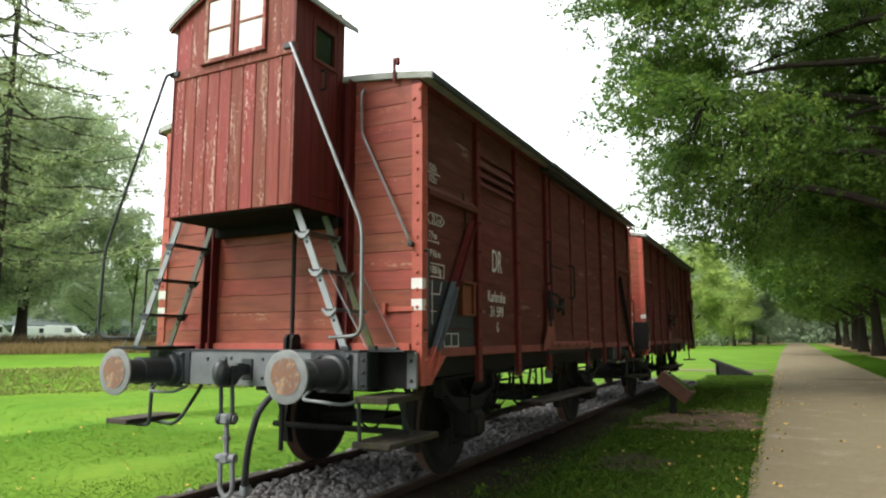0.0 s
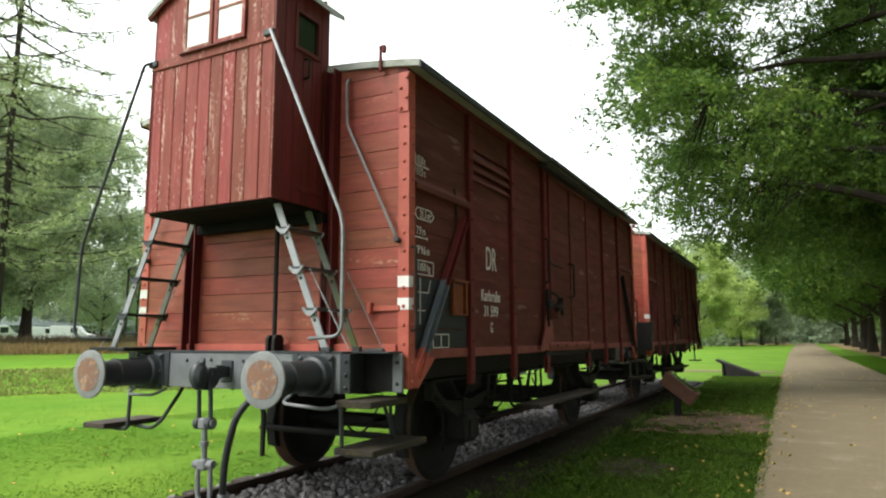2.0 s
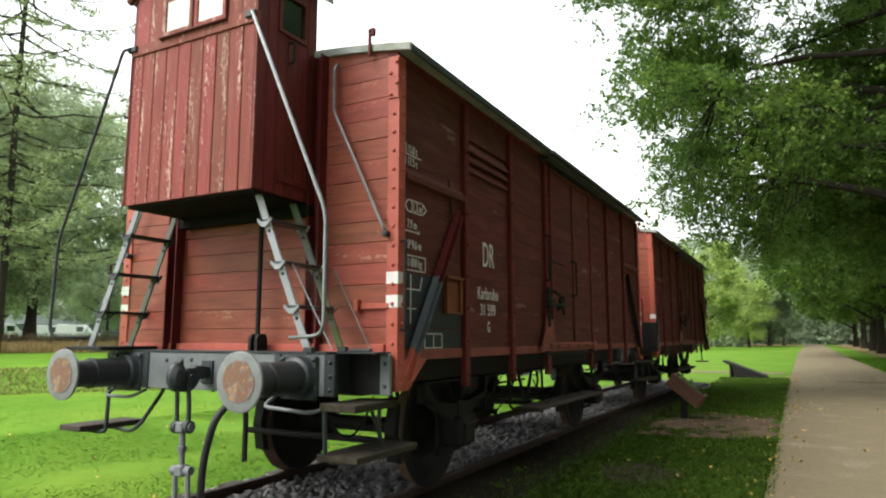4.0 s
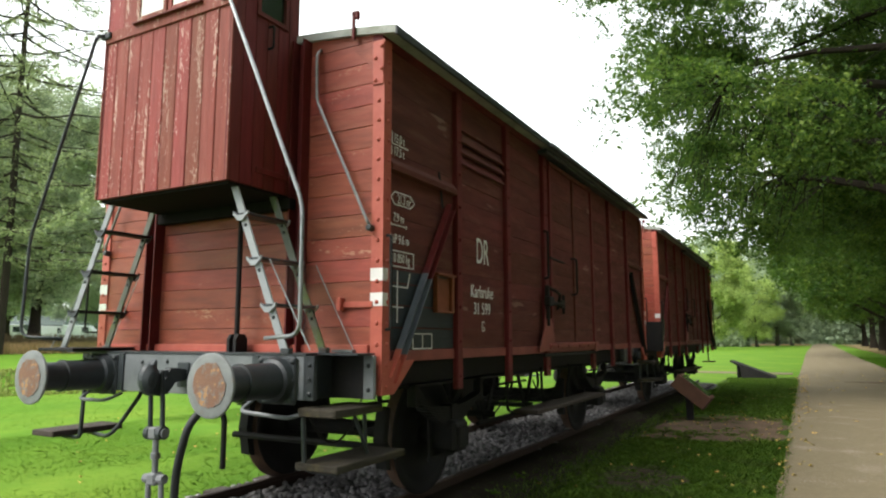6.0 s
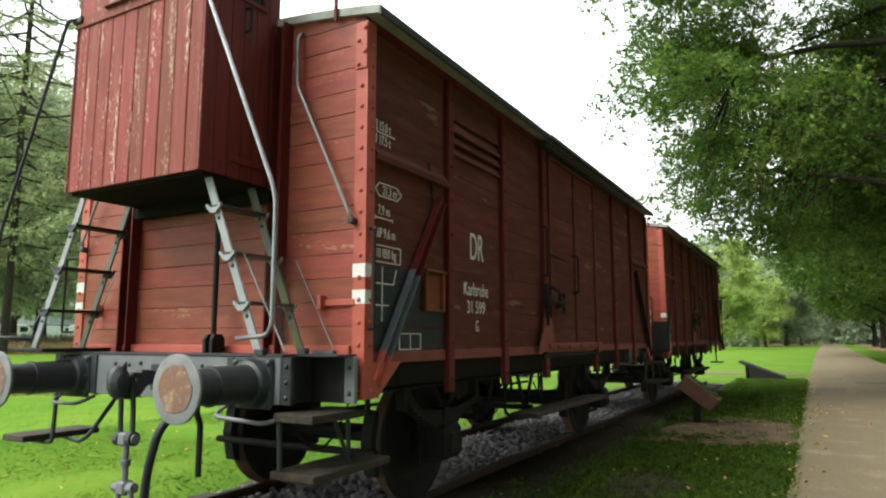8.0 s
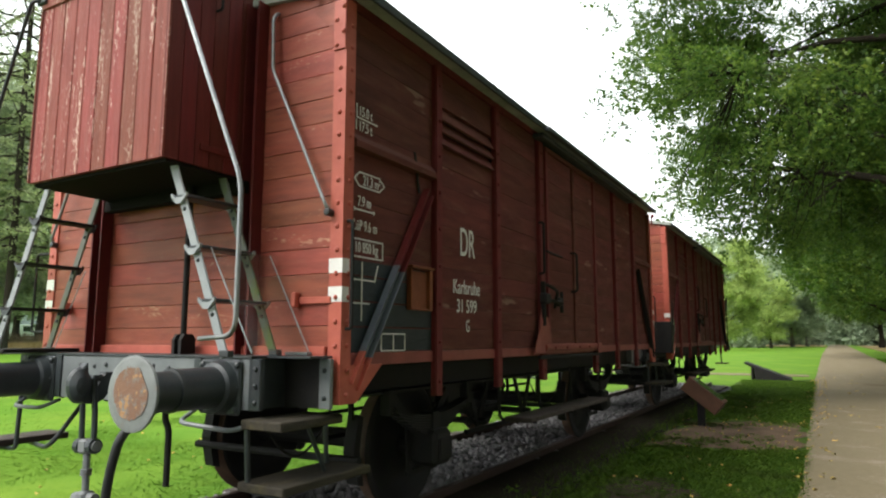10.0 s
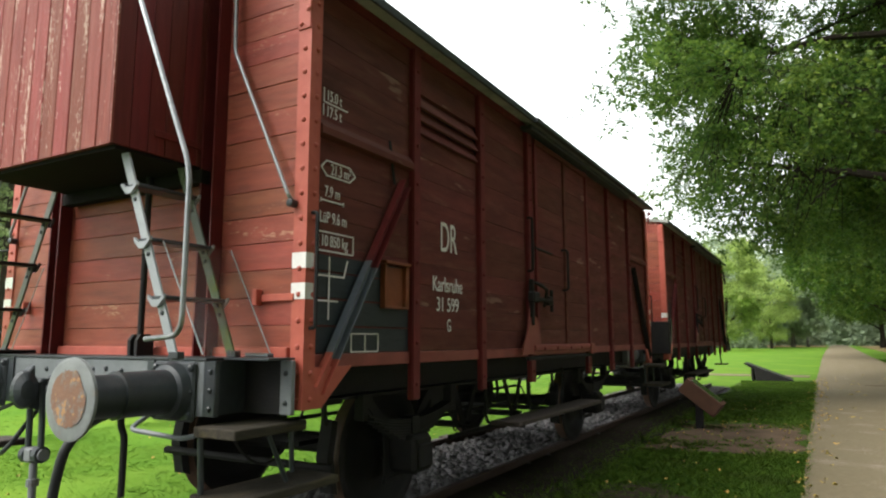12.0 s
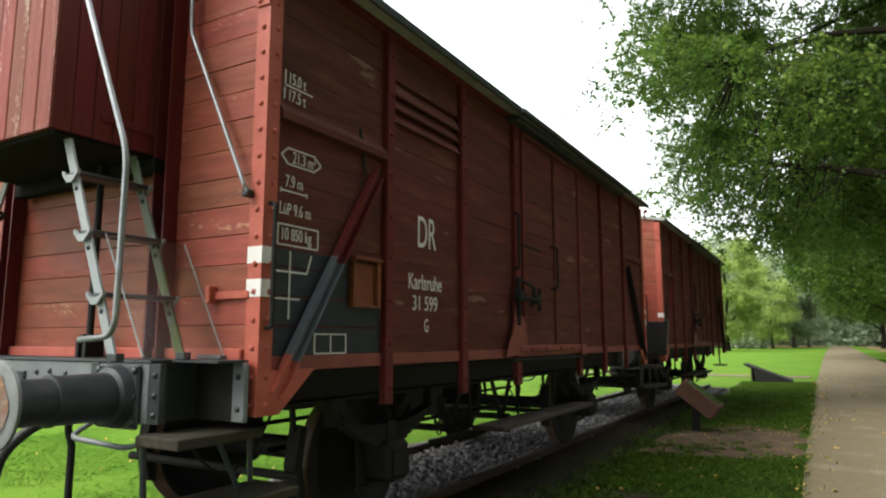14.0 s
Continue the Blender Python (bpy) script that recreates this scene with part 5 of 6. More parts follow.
    for d in (-0.032, 0.032):
        bm = bmesh.new()
        prism(bm, [(-0.17, 1.40), (-0.06, 1.40), (-0.06, 1.49), (-0.085, 1.525), (-0.145, 1.525), (-0.17, 1.49)], "x", 0.285 + d - 0.013, 0.285 + d + 0.013)
        part("spindle_bracket", bm, M_BLACK, c)
    # same shadow black; made large to shade the boards below
    part("under_beam", one_box(-0.66, 0.72, -0.10, -0.03, 2.40, 2.48, 0.004), M_UNDERCAB, c)
    return c


def boxcar(place, label, with_cab):
    w = hold("boxcar", place, label, "freight wagon", "wagons on the track")
    planks = {}
    running_gear(w)
    side_wall(w, 1, planks, with_cab)
    side_wall(w, -1, planks, False)
    end_wall(w, False, planks, with_cab)
    end_wall(w, True, planks)
    roof(w)
    vf = -0.32 if with_cab else -0.075
    head_stock(w, vf, with_cab)
    face = vf - 0.57
    for s in (-1, 1):
        buffer(w, s * 0.875, face, -1)
        buffer(w, s * 0.875, LONG + 0.665, 1)
    part("rear_beam", one_box(-1.08, 1.08, LONG + 0.0, LONG + 0.095, 1.11, 1.385, 0.004), M_GREY, w)
    coupling(w, vf - 0.20)
    hose(w, [(0.40, vf + 0.02, 1.10), (0.40, vf - 0.12, 1.08), (0.36, vf - 0.25, 0.96), (0.26, vf - 0.25, 0.66), (0.20, vf - 0.20, 0.36)])
    bm = bmesh.new()
    tube(bm, bend([(0.18, vf + 0.19, 1.10), (0.18, vf + 0.18, 1.0), (0.21, vf + 0.19, 0.93), (0.21, vf + 0.19, 0.59)], 0.03), 0.02, 8)
    part("hose_bracket", bm, M_BLACK, w)
    for s in (-1, 1):
        end_steps(w, s)
    if with_cab:
        bm = bmesh.new()
        box(bm, -1.38, 1.10, vf - 0.008, -0.032, 1.387, 1.40, 0.002)
        part("deck_plate", bm, M_DARK, w, "dark chequered deck plate")
        part("deck_plate", one_box(1.102, 1.42, vf + 0.10, -0.032, 1.387, 1.40, 0.002), M_DARK, w)
        for s in (-1, 1):
            part("end_bracket", one_box(s * 1.08, s * 1.095, vf, -0.02, 1.11, 1.385), M_DARK, w)
            part("end_panel", one_box(s * 1.10, s * 1.36, -0.06, -0.045, 1.11, 1.385), M_BLACK, w)
            e = part("end_angle", one_box(s * 1.36, s * 1.44, -0.075, -0.045, 1.11, 1.385, 0.004), M_GREY, w)
            for z in (1.17, 1.32):
                again("bolt", BOLT, e, pose(s * 1.40, -0.075, z))
            e = part("end_angle", one_box(s * 1.097, s * 1.165, vf - 0.004, vf + 0.03, 1.11, 1.385, 0.004), M_DARK, w)
            for z in (1.15, 1.24, 1.33):
                again("bolt", BOLT, e, pose(s * 1.13, vf - 0.004, z))
        cab(w)
    return w


boxcar((CX, Y0, 0), "weathered red wooden boxcar with raised brakeman's cab", True)
second = boxcar((CX, 13.80, 0), "weathered brown red wooden boxcar coupled behind another", False)
part("corner_box", one_box(1.05, 1.50, -0.16, -0.02, 1.24, 1.80, 0.012), M_BLACK, second, "black box on the lower corner")
part("side_plate", one_box(1.462, 1.470, 0.02, 0.34, 1.24, 1.86), M_PLATE, second, "dull reflecting grey green plate")
bm = bmesh.new()
tube(bm, bend([(1.40, LONG + 0.02, 2.05), (1.42, LONG + 0.22, 1.98), (1.42, LONG + 0.24, 1.30), (1.40, LONG + 0.02, 1.25)], 0.06), 0.014, 8)
part("handrail", bm, M_DARK, second)
part("step_board", one_box(1.10, 1.42, LONG + 0.10, LONG + 0.55, 0.78, 0.815, 0.006), M_SLEEPER, second)
bm = bmesh.new()
tube(bm, [(1.26, LONG + 0.05, 1.2), (1.26, LONG + 0.32, 0.80)], 0.018, 8)
part("step_iron", bm, M_DARK, second)


# ---- trees ----
def leaf_cards(centres, per, spread, size, rng, flat=0.6, twigs=5):
    """Folded leaves set along short twigs that fan out from each centre: vertices and quads."""
    m = len(centres)
    c = np.asarray(centres)
    tw = rng.normal(0, 1, (m, twigs, 3)) * np.asarray(spread)
    tw[:, :, 2] -= 0.25 * np.asarray(spread)[2]
    n = m * per
    which = np.repeat(np.arange(m), per)
    k = rng.integers(0, twigs, n)
    along = rng.uniform(0.05, 1.0, (n, 1)) ** 0.8
    p = c[which] + tw[which, k] * along * 1.5 + rng.normal(0, 0.45, (n, 3)) * size
    d = rng.normal(0, 1, (n, 3))
    d[:, 2] = d[:, 2] * flat - 0.25
    d /= np.linalg.norm(d, axis=1)[:, None]
    e = rng.normal(0, 1, (n, 3))
    e[:, 2] *= 0.6
    e -= (e * d).sum(1)[:, None] * d
    e /= np.linalg.norm(e, axis=1)[:, None]
    s = size * rng.uniform(0.6, 1.3, (n, 1))
    nrm = np.cross(d, e)
    v = np.stack([p - d * s * 0.5, p + e * s * 0.30 + nrm * s * 0.08, p + d * s * 0.5, p - e * s * 0.30 + nrm * s * 0.08], axis=1).reshape(-1, 3)
    f = np.arange(n * 4).reshape(-1, 4)
    return v, f


def broadleaf(name, place, label, height, trunk_r, crown_c, radii, clusters, per, leaf, spread, mat, seed, lean=(0, 0), category="tree", group="", gap=-0.12, first=0.22, limbs_n=11, droop=0.0, boxy=2.0, shear=0.0, bark=None, tuft=0.105, open_below=0.0, bough_n=0, pad=0.55, stout=0.42):
    """A tapered trunk, curved limbs, twigs, and a crown of many small leaves with gaps."""
    rng = np.random.default_rng(seed)
    rnd = random.Random(seed)
    t = hold(name, place, label, category, group)
    bm = bmesh.new()
    cc = Vector(crown_c)
    nodes = []
    top = Vector((lean[0] * height, lean[1] * height, height * 0.82))
    trunk = []
    for k in range(9):
        q = k / 8
        p = top * q + Vector((0.25 * math.sin(2.1 * q * 3 + seed), 0.25 * math.cos(1.7 * q * 3 + seed), 0)) * q
        trunk.append(p)
    tube(bm, trunk, trunk_r, 12, [trunk_r * (1.35 if k == 0 else 1.0) * (1 - 0.82 * (k / 8)) for k in range(9)])
    pts, boughs = [], []
    while len(boughs) < (bough_n or max(24, clusters // 14)):
        a = rng.normal(0, 1, 3)
        a /= (np.abs(a) ** boxy).sum() ** (1 / boxy)
        r = 1 - abs(rng.normal(0, 0.24))
        if r < 0.3:
            continue
        q = Vector((a[0] * radii[0] * r, a[1] * radii[1] * r, a[2] * radii[2] * r)) + cc
        if open_below and a[2] < -0.1 and math.hypot(a[0], a[1]) * r < 0.62 and rng.random() < open_below:
            continue
        q.x += shear * (q.z - cc.z)
        if q.z > height * 0.14 and noise.noise(q * 0.35 + Vector((seed * 3.1, 0, 0))) > gap:
            boughs.append(q)
    wide = radii[0] * tuft
    while len(pts) < clusters:
        q = rnd.choice(boughs)
        out = (q - cc).normalized()
        g = Vector(np.clip(rng.normal(0, 1, 3), -1.45, 1.45).tolist())
        pts.append(q + Vector((g.x * wide, g.y * wide, g.z * wide * pad)) + out * min(abs(rng.normal(0, wide * 0.4)), wide * 0.7))
    for k in range(limbs_n):
        q = first + (0.95 - first) * k / limbs_n
        base = top * q
        a = 2.399963 * k + seed
        rr = math.sin(math.acos(min(max((q - 0.5) * 1.4, -0.9), 0.9)))
        tip = cc + Vector((math.cos(a) * radii[0] * 0.82 * rr, math.sin(a) * radii[1] * 0.82 * rr, (q - 0.5) * 1.5 * radii[2] - droop * rr))
        mid = base.lerp(tip, 0.5) + Vector((0, 0, 0.10 * (tip - base).length))
        line = []
        for j in range(9):
            w = j / 8
            b = base * (1 - w) ** 2 + mid * 2 * w * (1 - w) + tip * w * w
            b += 0.28 * w * Vector((noise.noise(b * 0.6), noise.noise(b * 0.6 + Vector((9, 0, 0))), noise.noise(b * 0.6 + Vector((0, 9, 0)))))
            line.append(b)
        r0 = trunk_r * (stout - 0.25 * q)
        tube(bm, line, r0, 7, [r0 * (1 - 0.85 * j / 8) + 0.008 for j in range(9)])
        nodes += [(b, r0 * (1 - 0.85 * j / 8)) for j, b in enumerate(line) if j > 1]
    arr = np.array([n[0][:] for n in nodes])
    extra = []
    for p in pts:
        if rnd.random() < 0.55:
            k = int(np.argmin(((arr - np.array(p[:])) ** 2).sum(1)))
            a = nodes[k][0]
            m = a.lerp(p, 0.5) + Vector((rnd.uniform(-0.3, 0.3), rnd.uniform(-0.3, 0.3), rnd.uniform(0, 0.3)))
            r0 = max(0.012, nodes[k][1] * 0.35)
            tube(bm, [a, m, p], r0, 4, [r0, r0 * 0.6, 0.006])
            extra.append(m)
    part("trunk", bm, bark or M_BARK, t, "grey brown trunk with limbs")
    cen = np.array([p[:] for p in pts + extra])
    v, f = leaf_cards(cen, per, spread, leaf, rng)
    me = sheet_mesh("crown", v, f, mat)
    o = new("crown", me)
    o.parent = t
    return t


# avenue of oaks beside the path
near_oak = broadleaf("oak_tree", (6.6, 21.5, 0), "large old oak with spreading low crown over the path", 20, 0.46, (-3.6, 0.6, 11.0), (7.7, 8.4, 7.5), 6600, 58, 0.100, (0.25, 0.25, 0.16), M_OAK, 3,
                     group="oaks along the path", gap=-0.34, first=0.20, limbs_n=30, droop=0.9, boxy=3.0, shear=-0.05, tuft=0.10, open_below=0.85, bough_n=310, pad=0.42, stout=0.50)
mid_oak = broadleaf("oak_tree", (6.9, 34.0, 0), "tall oak in the avenue with a full green crown", 17, 0.40, (-1.4, 0, 9.9), (7.4, 7.2, 6.8), 1900, 60, 0.15, (0.46, 0.46, 0.28), M_OAKB, 8,
                    group="oaks along the path", gap=-0.3, first=0.2, limbs_n=14, droop=1.0, open_below=0.9)
far_oak = broadleaf("oak_tree", (6.4, 60.0, 0), "tall oak in the avenue with a full green crown", 16, 0.42, (-1.6, 0, 10.0), (7.4, 7.4, 6.8), 1100, 46, 0.27, (0.62, 0.62, 0.40), M_OAKB, 15,
                    group="oaks along the path", gap=-0.35, first=0.22, limbs_n=12, droop=0.6, open_below=0.9)
for x, y, rz, k, src in ((7.2, 47.0, 70, 0.98, mid_oak), (6.9, 76.0, 40, 1.0, far_oak), (7.6, 92.0, 140, 1.02, far_oak), (8.2, 112.0, 250, 1.05, far_oak), (8.6, 134.0, 10, 1.0, far_oak),
                         (13.5, 38.0, 120, 1.0, far_oak), (14.5, 62.0, 300, 1.0, far_oak), (15.0, 88.0, 30, 1.0, far_oak), (14.0, 22.0, 200, 1.0, far_oak),
                         # these oaks stay out of view, added to block sky light from the wagon sides
                         (9.4, -1.0, 10, 1.12, mid_oak), (9.0, -15.0, 350, 1.1, mid_oak), (16.0, 8.0, 100, 1.05, far_oak), (17.0, -8.0, 10, 1.05, far_oak), (9.0, -26.0, 260, 1.0, far_oak)):
    o = copy_thing(src, pose(x, y, 0, 0, 0, rz) @ Matrix.Scale(k, 4))
    o["group"] = "oaks along the path"

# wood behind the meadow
# haze here is only the pale colour of leaves and bark
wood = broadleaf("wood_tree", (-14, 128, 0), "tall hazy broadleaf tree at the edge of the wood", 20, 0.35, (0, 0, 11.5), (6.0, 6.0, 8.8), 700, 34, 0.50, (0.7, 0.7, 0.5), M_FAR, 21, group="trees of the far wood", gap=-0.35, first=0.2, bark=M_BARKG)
light_tree = broadleaf("wood_tree", (-11.0, 96, 0), "light green broadleaf tree standing before the wood", 15, 0.28, (0, 0, 8.4), (4.6, 4.6, 7.2), 620, 40, 0.32, (0.55, 0.55, 0.4), M_LIGHTLEAF, 23, group="trees of the far wood", gap=-0.3)
rr = random.Random(4)
for k in range(26):
    x = -66 + 5.2 * k + rr.uniform(-1.5, 1.5)
    y = 138 + rr.uniform(-7, 12) + (0 if x < 0 else 42)
    if -2 < x < 5:
        y = 205
    copy_thing(wood, pose(x, y, 0, 0, 0, rr.uniform(0, 360)) @ Matrix.Scale(rr.uniform(0.85, 1.1), 4))
copy_thing(wood, pose(-2.6, 150, 0, 0, 0, 200) @ Matrix.Scale(0.8, 4))
copy_thing(wood, pose(-26, 112, 0, 0, 0, 33) @ Matrix.Scale(0.7, 4))
copy_thing(light_tree, pose(-7.2, 120, 0, 0, 0, 80) @ Matrix.Scale(0.8, 4))



def thicket(name, label, spots, per, leaf, spread, mat, seed):
    """A dense belt of bushes and low boughs from the ground up."""
    rng = np.random.default_rng(seed)
    v, f = leaf_cards(np.array(spots), per, spread, leaf, rng)
    return tagged(new(name, sheet_mesh(name, v, f, mat)), label, "wood", kind="stuff")


rt = random.Random(9)
belt = []
for k in range(5600):
    x = rt.uniform(-110, 70)
    y = 168 + rt.uniform(0, 10) + (24 if -0.5 < x < 6.5 else 0)
    top = 11 + 4 * noise.noise(Vector((x * 0.12, 0, 0)))
    belt.append((x, y, rt.uniform(0.0, 1.0) ** 1.3 * top + 0.3))
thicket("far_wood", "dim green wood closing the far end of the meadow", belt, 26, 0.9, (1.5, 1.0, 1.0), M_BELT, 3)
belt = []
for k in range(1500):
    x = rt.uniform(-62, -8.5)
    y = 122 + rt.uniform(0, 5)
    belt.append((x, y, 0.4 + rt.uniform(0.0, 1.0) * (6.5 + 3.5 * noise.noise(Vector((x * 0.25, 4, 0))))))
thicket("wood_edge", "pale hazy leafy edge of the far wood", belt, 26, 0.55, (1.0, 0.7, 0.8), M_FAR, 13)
belt = []
for k in range(1700):
    x, y = rt.uniform(16, 26), rt.uniform(-30, 170)
    belt.append((x, y, rt.uniform(0.1, 1.0) * 7))
thicket("avenue_thicket", "dark undergrowth behind the avenue oaks", belt, 26, 0.45, (0.9, 0.9, 0.7), M_OAKB, 4)


# trees on the bank, left of the track
def polar(bearing, d):
    return (-math.sin(radians(bearing)) * d, math.cos(radians(bearing)) * d)


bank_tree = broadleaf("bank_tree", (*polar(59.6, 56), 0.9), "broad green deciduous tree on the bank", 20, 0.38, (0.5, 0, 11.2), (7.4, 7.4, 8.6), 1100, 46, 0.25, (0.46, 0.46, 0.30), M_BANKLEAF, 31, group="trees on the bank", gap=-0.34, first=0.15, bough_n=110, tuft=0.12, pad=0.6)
for b, d, k, rz in ((64.0, 60, 1.05, 90), (54.6, 68, 0.5, 160), (69.5, 55, 1.1, 10), (50.8, 80, 0.4, 280), (61.5, 78, 0.9, 45), (47.0, 84, 0.62, 200), (75.0, 58, 1.0, 100), (43.5, 92, 0.66, 20), (39.5, 98, 0.7, 120)):
    copy_thing(bank_tree, Matrix.Translation((*polar(b, d), 0.9)) @ pose(0, 0, 0, 0, 0, rz) @ Matrix.Scale(k, 4))
for k in range(30):
    b = 84 - 2.7 * k + rr.uniform(-1, 1)
    d = 118 + rr.uniform(-8, 14)
    if b < 12:
        break
    copy_thing(wood, Matrix.Translation((*polar(b, d), 0.5)) @ pose(0, 0, 0, 0, 0, rr.uniform(0, 360)) @ Matrix.Scale(rr.uniform(0.6, 0.8) if b < 57 else rr.uniform(0.7, 0.9), 4))


def larch(place, label, height, seed):
    """A conifer with a straight trunk and long sparse sweeping boughs."""
    rng = np.random.default_rng(seed)
    rnd = random.Random(seed)
    t = hold("larch_tree", place, label, "conifer")
    bm = bmesh.new()
    tube(bm, [(0.1 * math.sin(k), 0, height * k / 9) for k in range(10)], 0.3, 10, [0.19 * (1 - 0.8 * k / 9) + 0.02 for k in range(10)])
    cen = []
    for k in range(96):
        q = k / 96
        z = height * (0.16 + 0.82 * q)
        a = 2.4 * k + rnd.uniform(-0.3, 0.3)
        ln = (1 - 0.45 * q) * rnd.uniform(6.5, 12.0)
        full = 0.8 if q < 0.25 else 0.34
        line = []
        for j in range(9):
            w = j / 8
            line.append(Vector((math.cos(a + 0.12 * math.sin(3 * w + k)) * ln * w, math.sin(a + 0.12 * math.sin(3 * w + k)) * ln * w,
                                z - 0.9 * math.sin(w * 2.2) + 1.3 * w * w + 0.25 * noise.noise(Vector((k, w * 4, 0))))))
        tube(bm, line, 0.06, 5, [0.07 * (1 - 0.85 * j / 8) for j in range(9)])
        for j in range(1, 9):
            for r in range(5):
                if rnd.random() < full:
                    w = line[j].lerp(line[j - 1], rnd.random())
                    side = Vector((-math.sin(a), math.cos(a), 0)) * rnd.uniform(-1.3, 1.3) * (1.1 - 0.6 * j / 8)
                    e = w + side + Vector((math.cos(a), math.sin(a), 0)) * abs(side.length) * 0.5 + Vector((0, 0, rnd.uniform(-0.40, 0.10)))
                    tube(bm, [w, e], 0.012, 3, [0.016, 0.006])
                    for i in range(4):
                        cen.append((w.lerp(e, (i + 0.6) / 4))[:])
    part("trunk", bm, M_BARK, t, "dark trunk with long sweeping boughs")
    v, f = leaf_cards(np.array(cen), 6, (0.12, 0.12, 0.07), 0.15, rng, 0.4)
    o = new("needles", sheet_mesh("needles", v, f, M_LARCH))
    o.parent = t
    return t


belt = []
for k in range(1500):
    b = radians(rt.uniform(24, 88))
    d = 128 + rt.uniform(0, 10)
    belt.append((-math.sin(b) * d, math.cos(b) * d, 0.5 + rt.uniform(0, 1) * (7 + 2.5 * noise.noise(Vector((b * 30, 0, 0))))))
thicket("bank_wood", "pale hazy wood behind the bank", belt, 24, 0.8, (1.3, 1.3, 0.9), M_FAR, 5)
larch((*polar(61.4, 41), 0.75), "tall sparse larch with long drooping boughs", 31, 5)
copy_thing(bpy.data.objects["larch_tree"], Matrix.Translation((*polar(66, 50), 0.85)) @ pose(0, 0, 0, 0, 0, 120))


def birch(place, seed):
    return broadleaf("birch_tree", place, "slim sparse young birch", 13, 0.10, (0, 0, 8.2), (1.9, 1.9, 4.6), 150, 26, 0.20, (0.35, 0.35, 0.3), M_LIME, seed, gap=-0.5, first=0.3, limbs_n=9)


birch((*polar(52.2, 60), 0.9), 41)


# ---- far things on the left: dry strip, vans, shed ----
def strip(name, label, category, d0, d1, b0, b1, n, h, mat, seed, lean=0.3):
    """Upright tufts of dry grass over a ring sector of the bank."""
    rng = np.random.default_rng(seed)
    b = np.radians(rng.uniform(b0, b1, n))
    d = rng.uniform(d0, d1, n)
    x, y = -np.sin(b) * d, np.cos(b) * d
    z = np.array([rise(float(p), float(q)) for p, q in zip(x, y)])
    hh = h * rng.uniform(0.5, 1.3, n)
    a = rng.uniform(0, 6.28, n)
    w = 0.03 * hh / h + 0.02
    base = np.stack([x, y, z - 0.02], 1)
    side = np.stack([np.cos(a), np.sin(a), np.zeros(n)], 1) * w[:, None]
    tip = base + np.stack([rng.normal(0, lean, n) * hh, rng.normal(0, lean, n) * hh, hh], 1)
    v = np.stack([base - side, base + side, tip], 1).reshape(-1, 3)
    ob = new(name, sheet_mesh(name, v, np.arange(3 * n).reshape(-1, 3), mat))
    return tagged(ob, label, category, kind="stuff")


strip("dry_grass", "straw coloured dry grass on the bank", "dry grass", 41, 52, 30, 80, 26000, 0.45, M_DRY, 1)
strip("brown_brush", "brown weeds and brush before the trees", "brush", 50, 57, 30, 80, 16000, 0.85, M_BRUSH, 2)
strip("bank_grass", "rough dark grass on the slope of the bank", "rough grass", 22.0, 26.2, 26, 82, 16000, 0.10, M_BANK, 6)


def van(place, rz, ln):
    t = hold("parked_van", place, "white parked van seen far off between trunks", "vehicle", "vans behind the trees")
    t.rotation_euler = (0, 0, radians(rz))
    bm = bmesh.new()
    prism(bm, [(-ln / 2, 0.45), (ln / 2, 0.45), (ln / 2, 1.1), (ln / 2 - 0.9, 1.35), (ln / 2 - 1.5, 2.15), (-ln / 2 + 0.1, 2.2), (-ln / 2, 2.0)], "y", -0.9, 0.9)
    bmesh.ops.bevel(bm, geom=list(bm.edges), offset=0.05, segments=1, affect="EDGES")
    part("body", bm, M_CARWHITE, t, "white van body")
    for s in (-0.905, 0.905):
        part("window", one_box(ln / 2 - 2.2, ln / 2 - 1.45, s - 0.004, s + 0.004, 1.35, 1.95), M_PANE, t)
    for u in (-ln / 2 + 0.9, ln / 2 - 0.9):
        for s in (-0.85, 0.85):
            bm = bmesh.new()
            revolve(bm, [(-0.1, 0.2), (-0.1, 0.34), (0.1, 0.34), (0.1, 0.2)], 16, pose(u, s, 0.34))
            part("wheel", bm, M_HOSE, t)


for b, d, rz, ln in ((61.2, 88, 60, 4.6), (58.6, 96, 75, 4.6), (56.6, 90, 40, 4.4)):
    van((*polar(b, d), 0.92), rz, ln)


def shed(place, rz):
    t = hold("low_shed", place, "low pale grey green shed behind the trees", "shed")
    t.rotation_euler = (0, 0, radians(rz))
    part("wall", one_box(-14, 14, -4, 4, 0, 2.6), M_SLATE, t)
    bm = bmesh.new()
    prism(bm, [(-4.4, 2.55), (4.4, 2.55), (0, 3.9)], "x", -14.4, 14.4)
    part("roof", bm, M_SLATE, t)
    for k in range(6):
        part("window", one_box(-12 + 4 * k, -10.4 + 4 * k, -4.02, -3.99, 1.0, 2.0), M_PANE, t)


shed((*polar(54.0, 112), 0.9), 58)


# ---- information boxes ----
def info_box(place):
    t = hold("information_box", place, "rust brown information box tilted on a dark post", "information stand")
    part("post", one_box(-0.06, 0.06, -0.05, 0.05, 0, 0.42, 0.006), M_BLACK, t)
    m = pose(0.06, 0, 0.52, 0, 38, 0)
    bm = bmesh.new()
    box(bm, -0.34, 0.34, -0.26, 0.26, -0.13, 0.13, 0.008, m)
    part("box", bm, M_CORTEN, t, "rust brown steel housing")
    bm = bmesh.new()
    box(bm, -0.28, 0.28, -0.20, 0.20, 0.131, 0.136, 0, m)
    part("screen", bm, M_PANE, t, "dark glossy display panel")


info_box((-2.06, 13.75, 0.015))


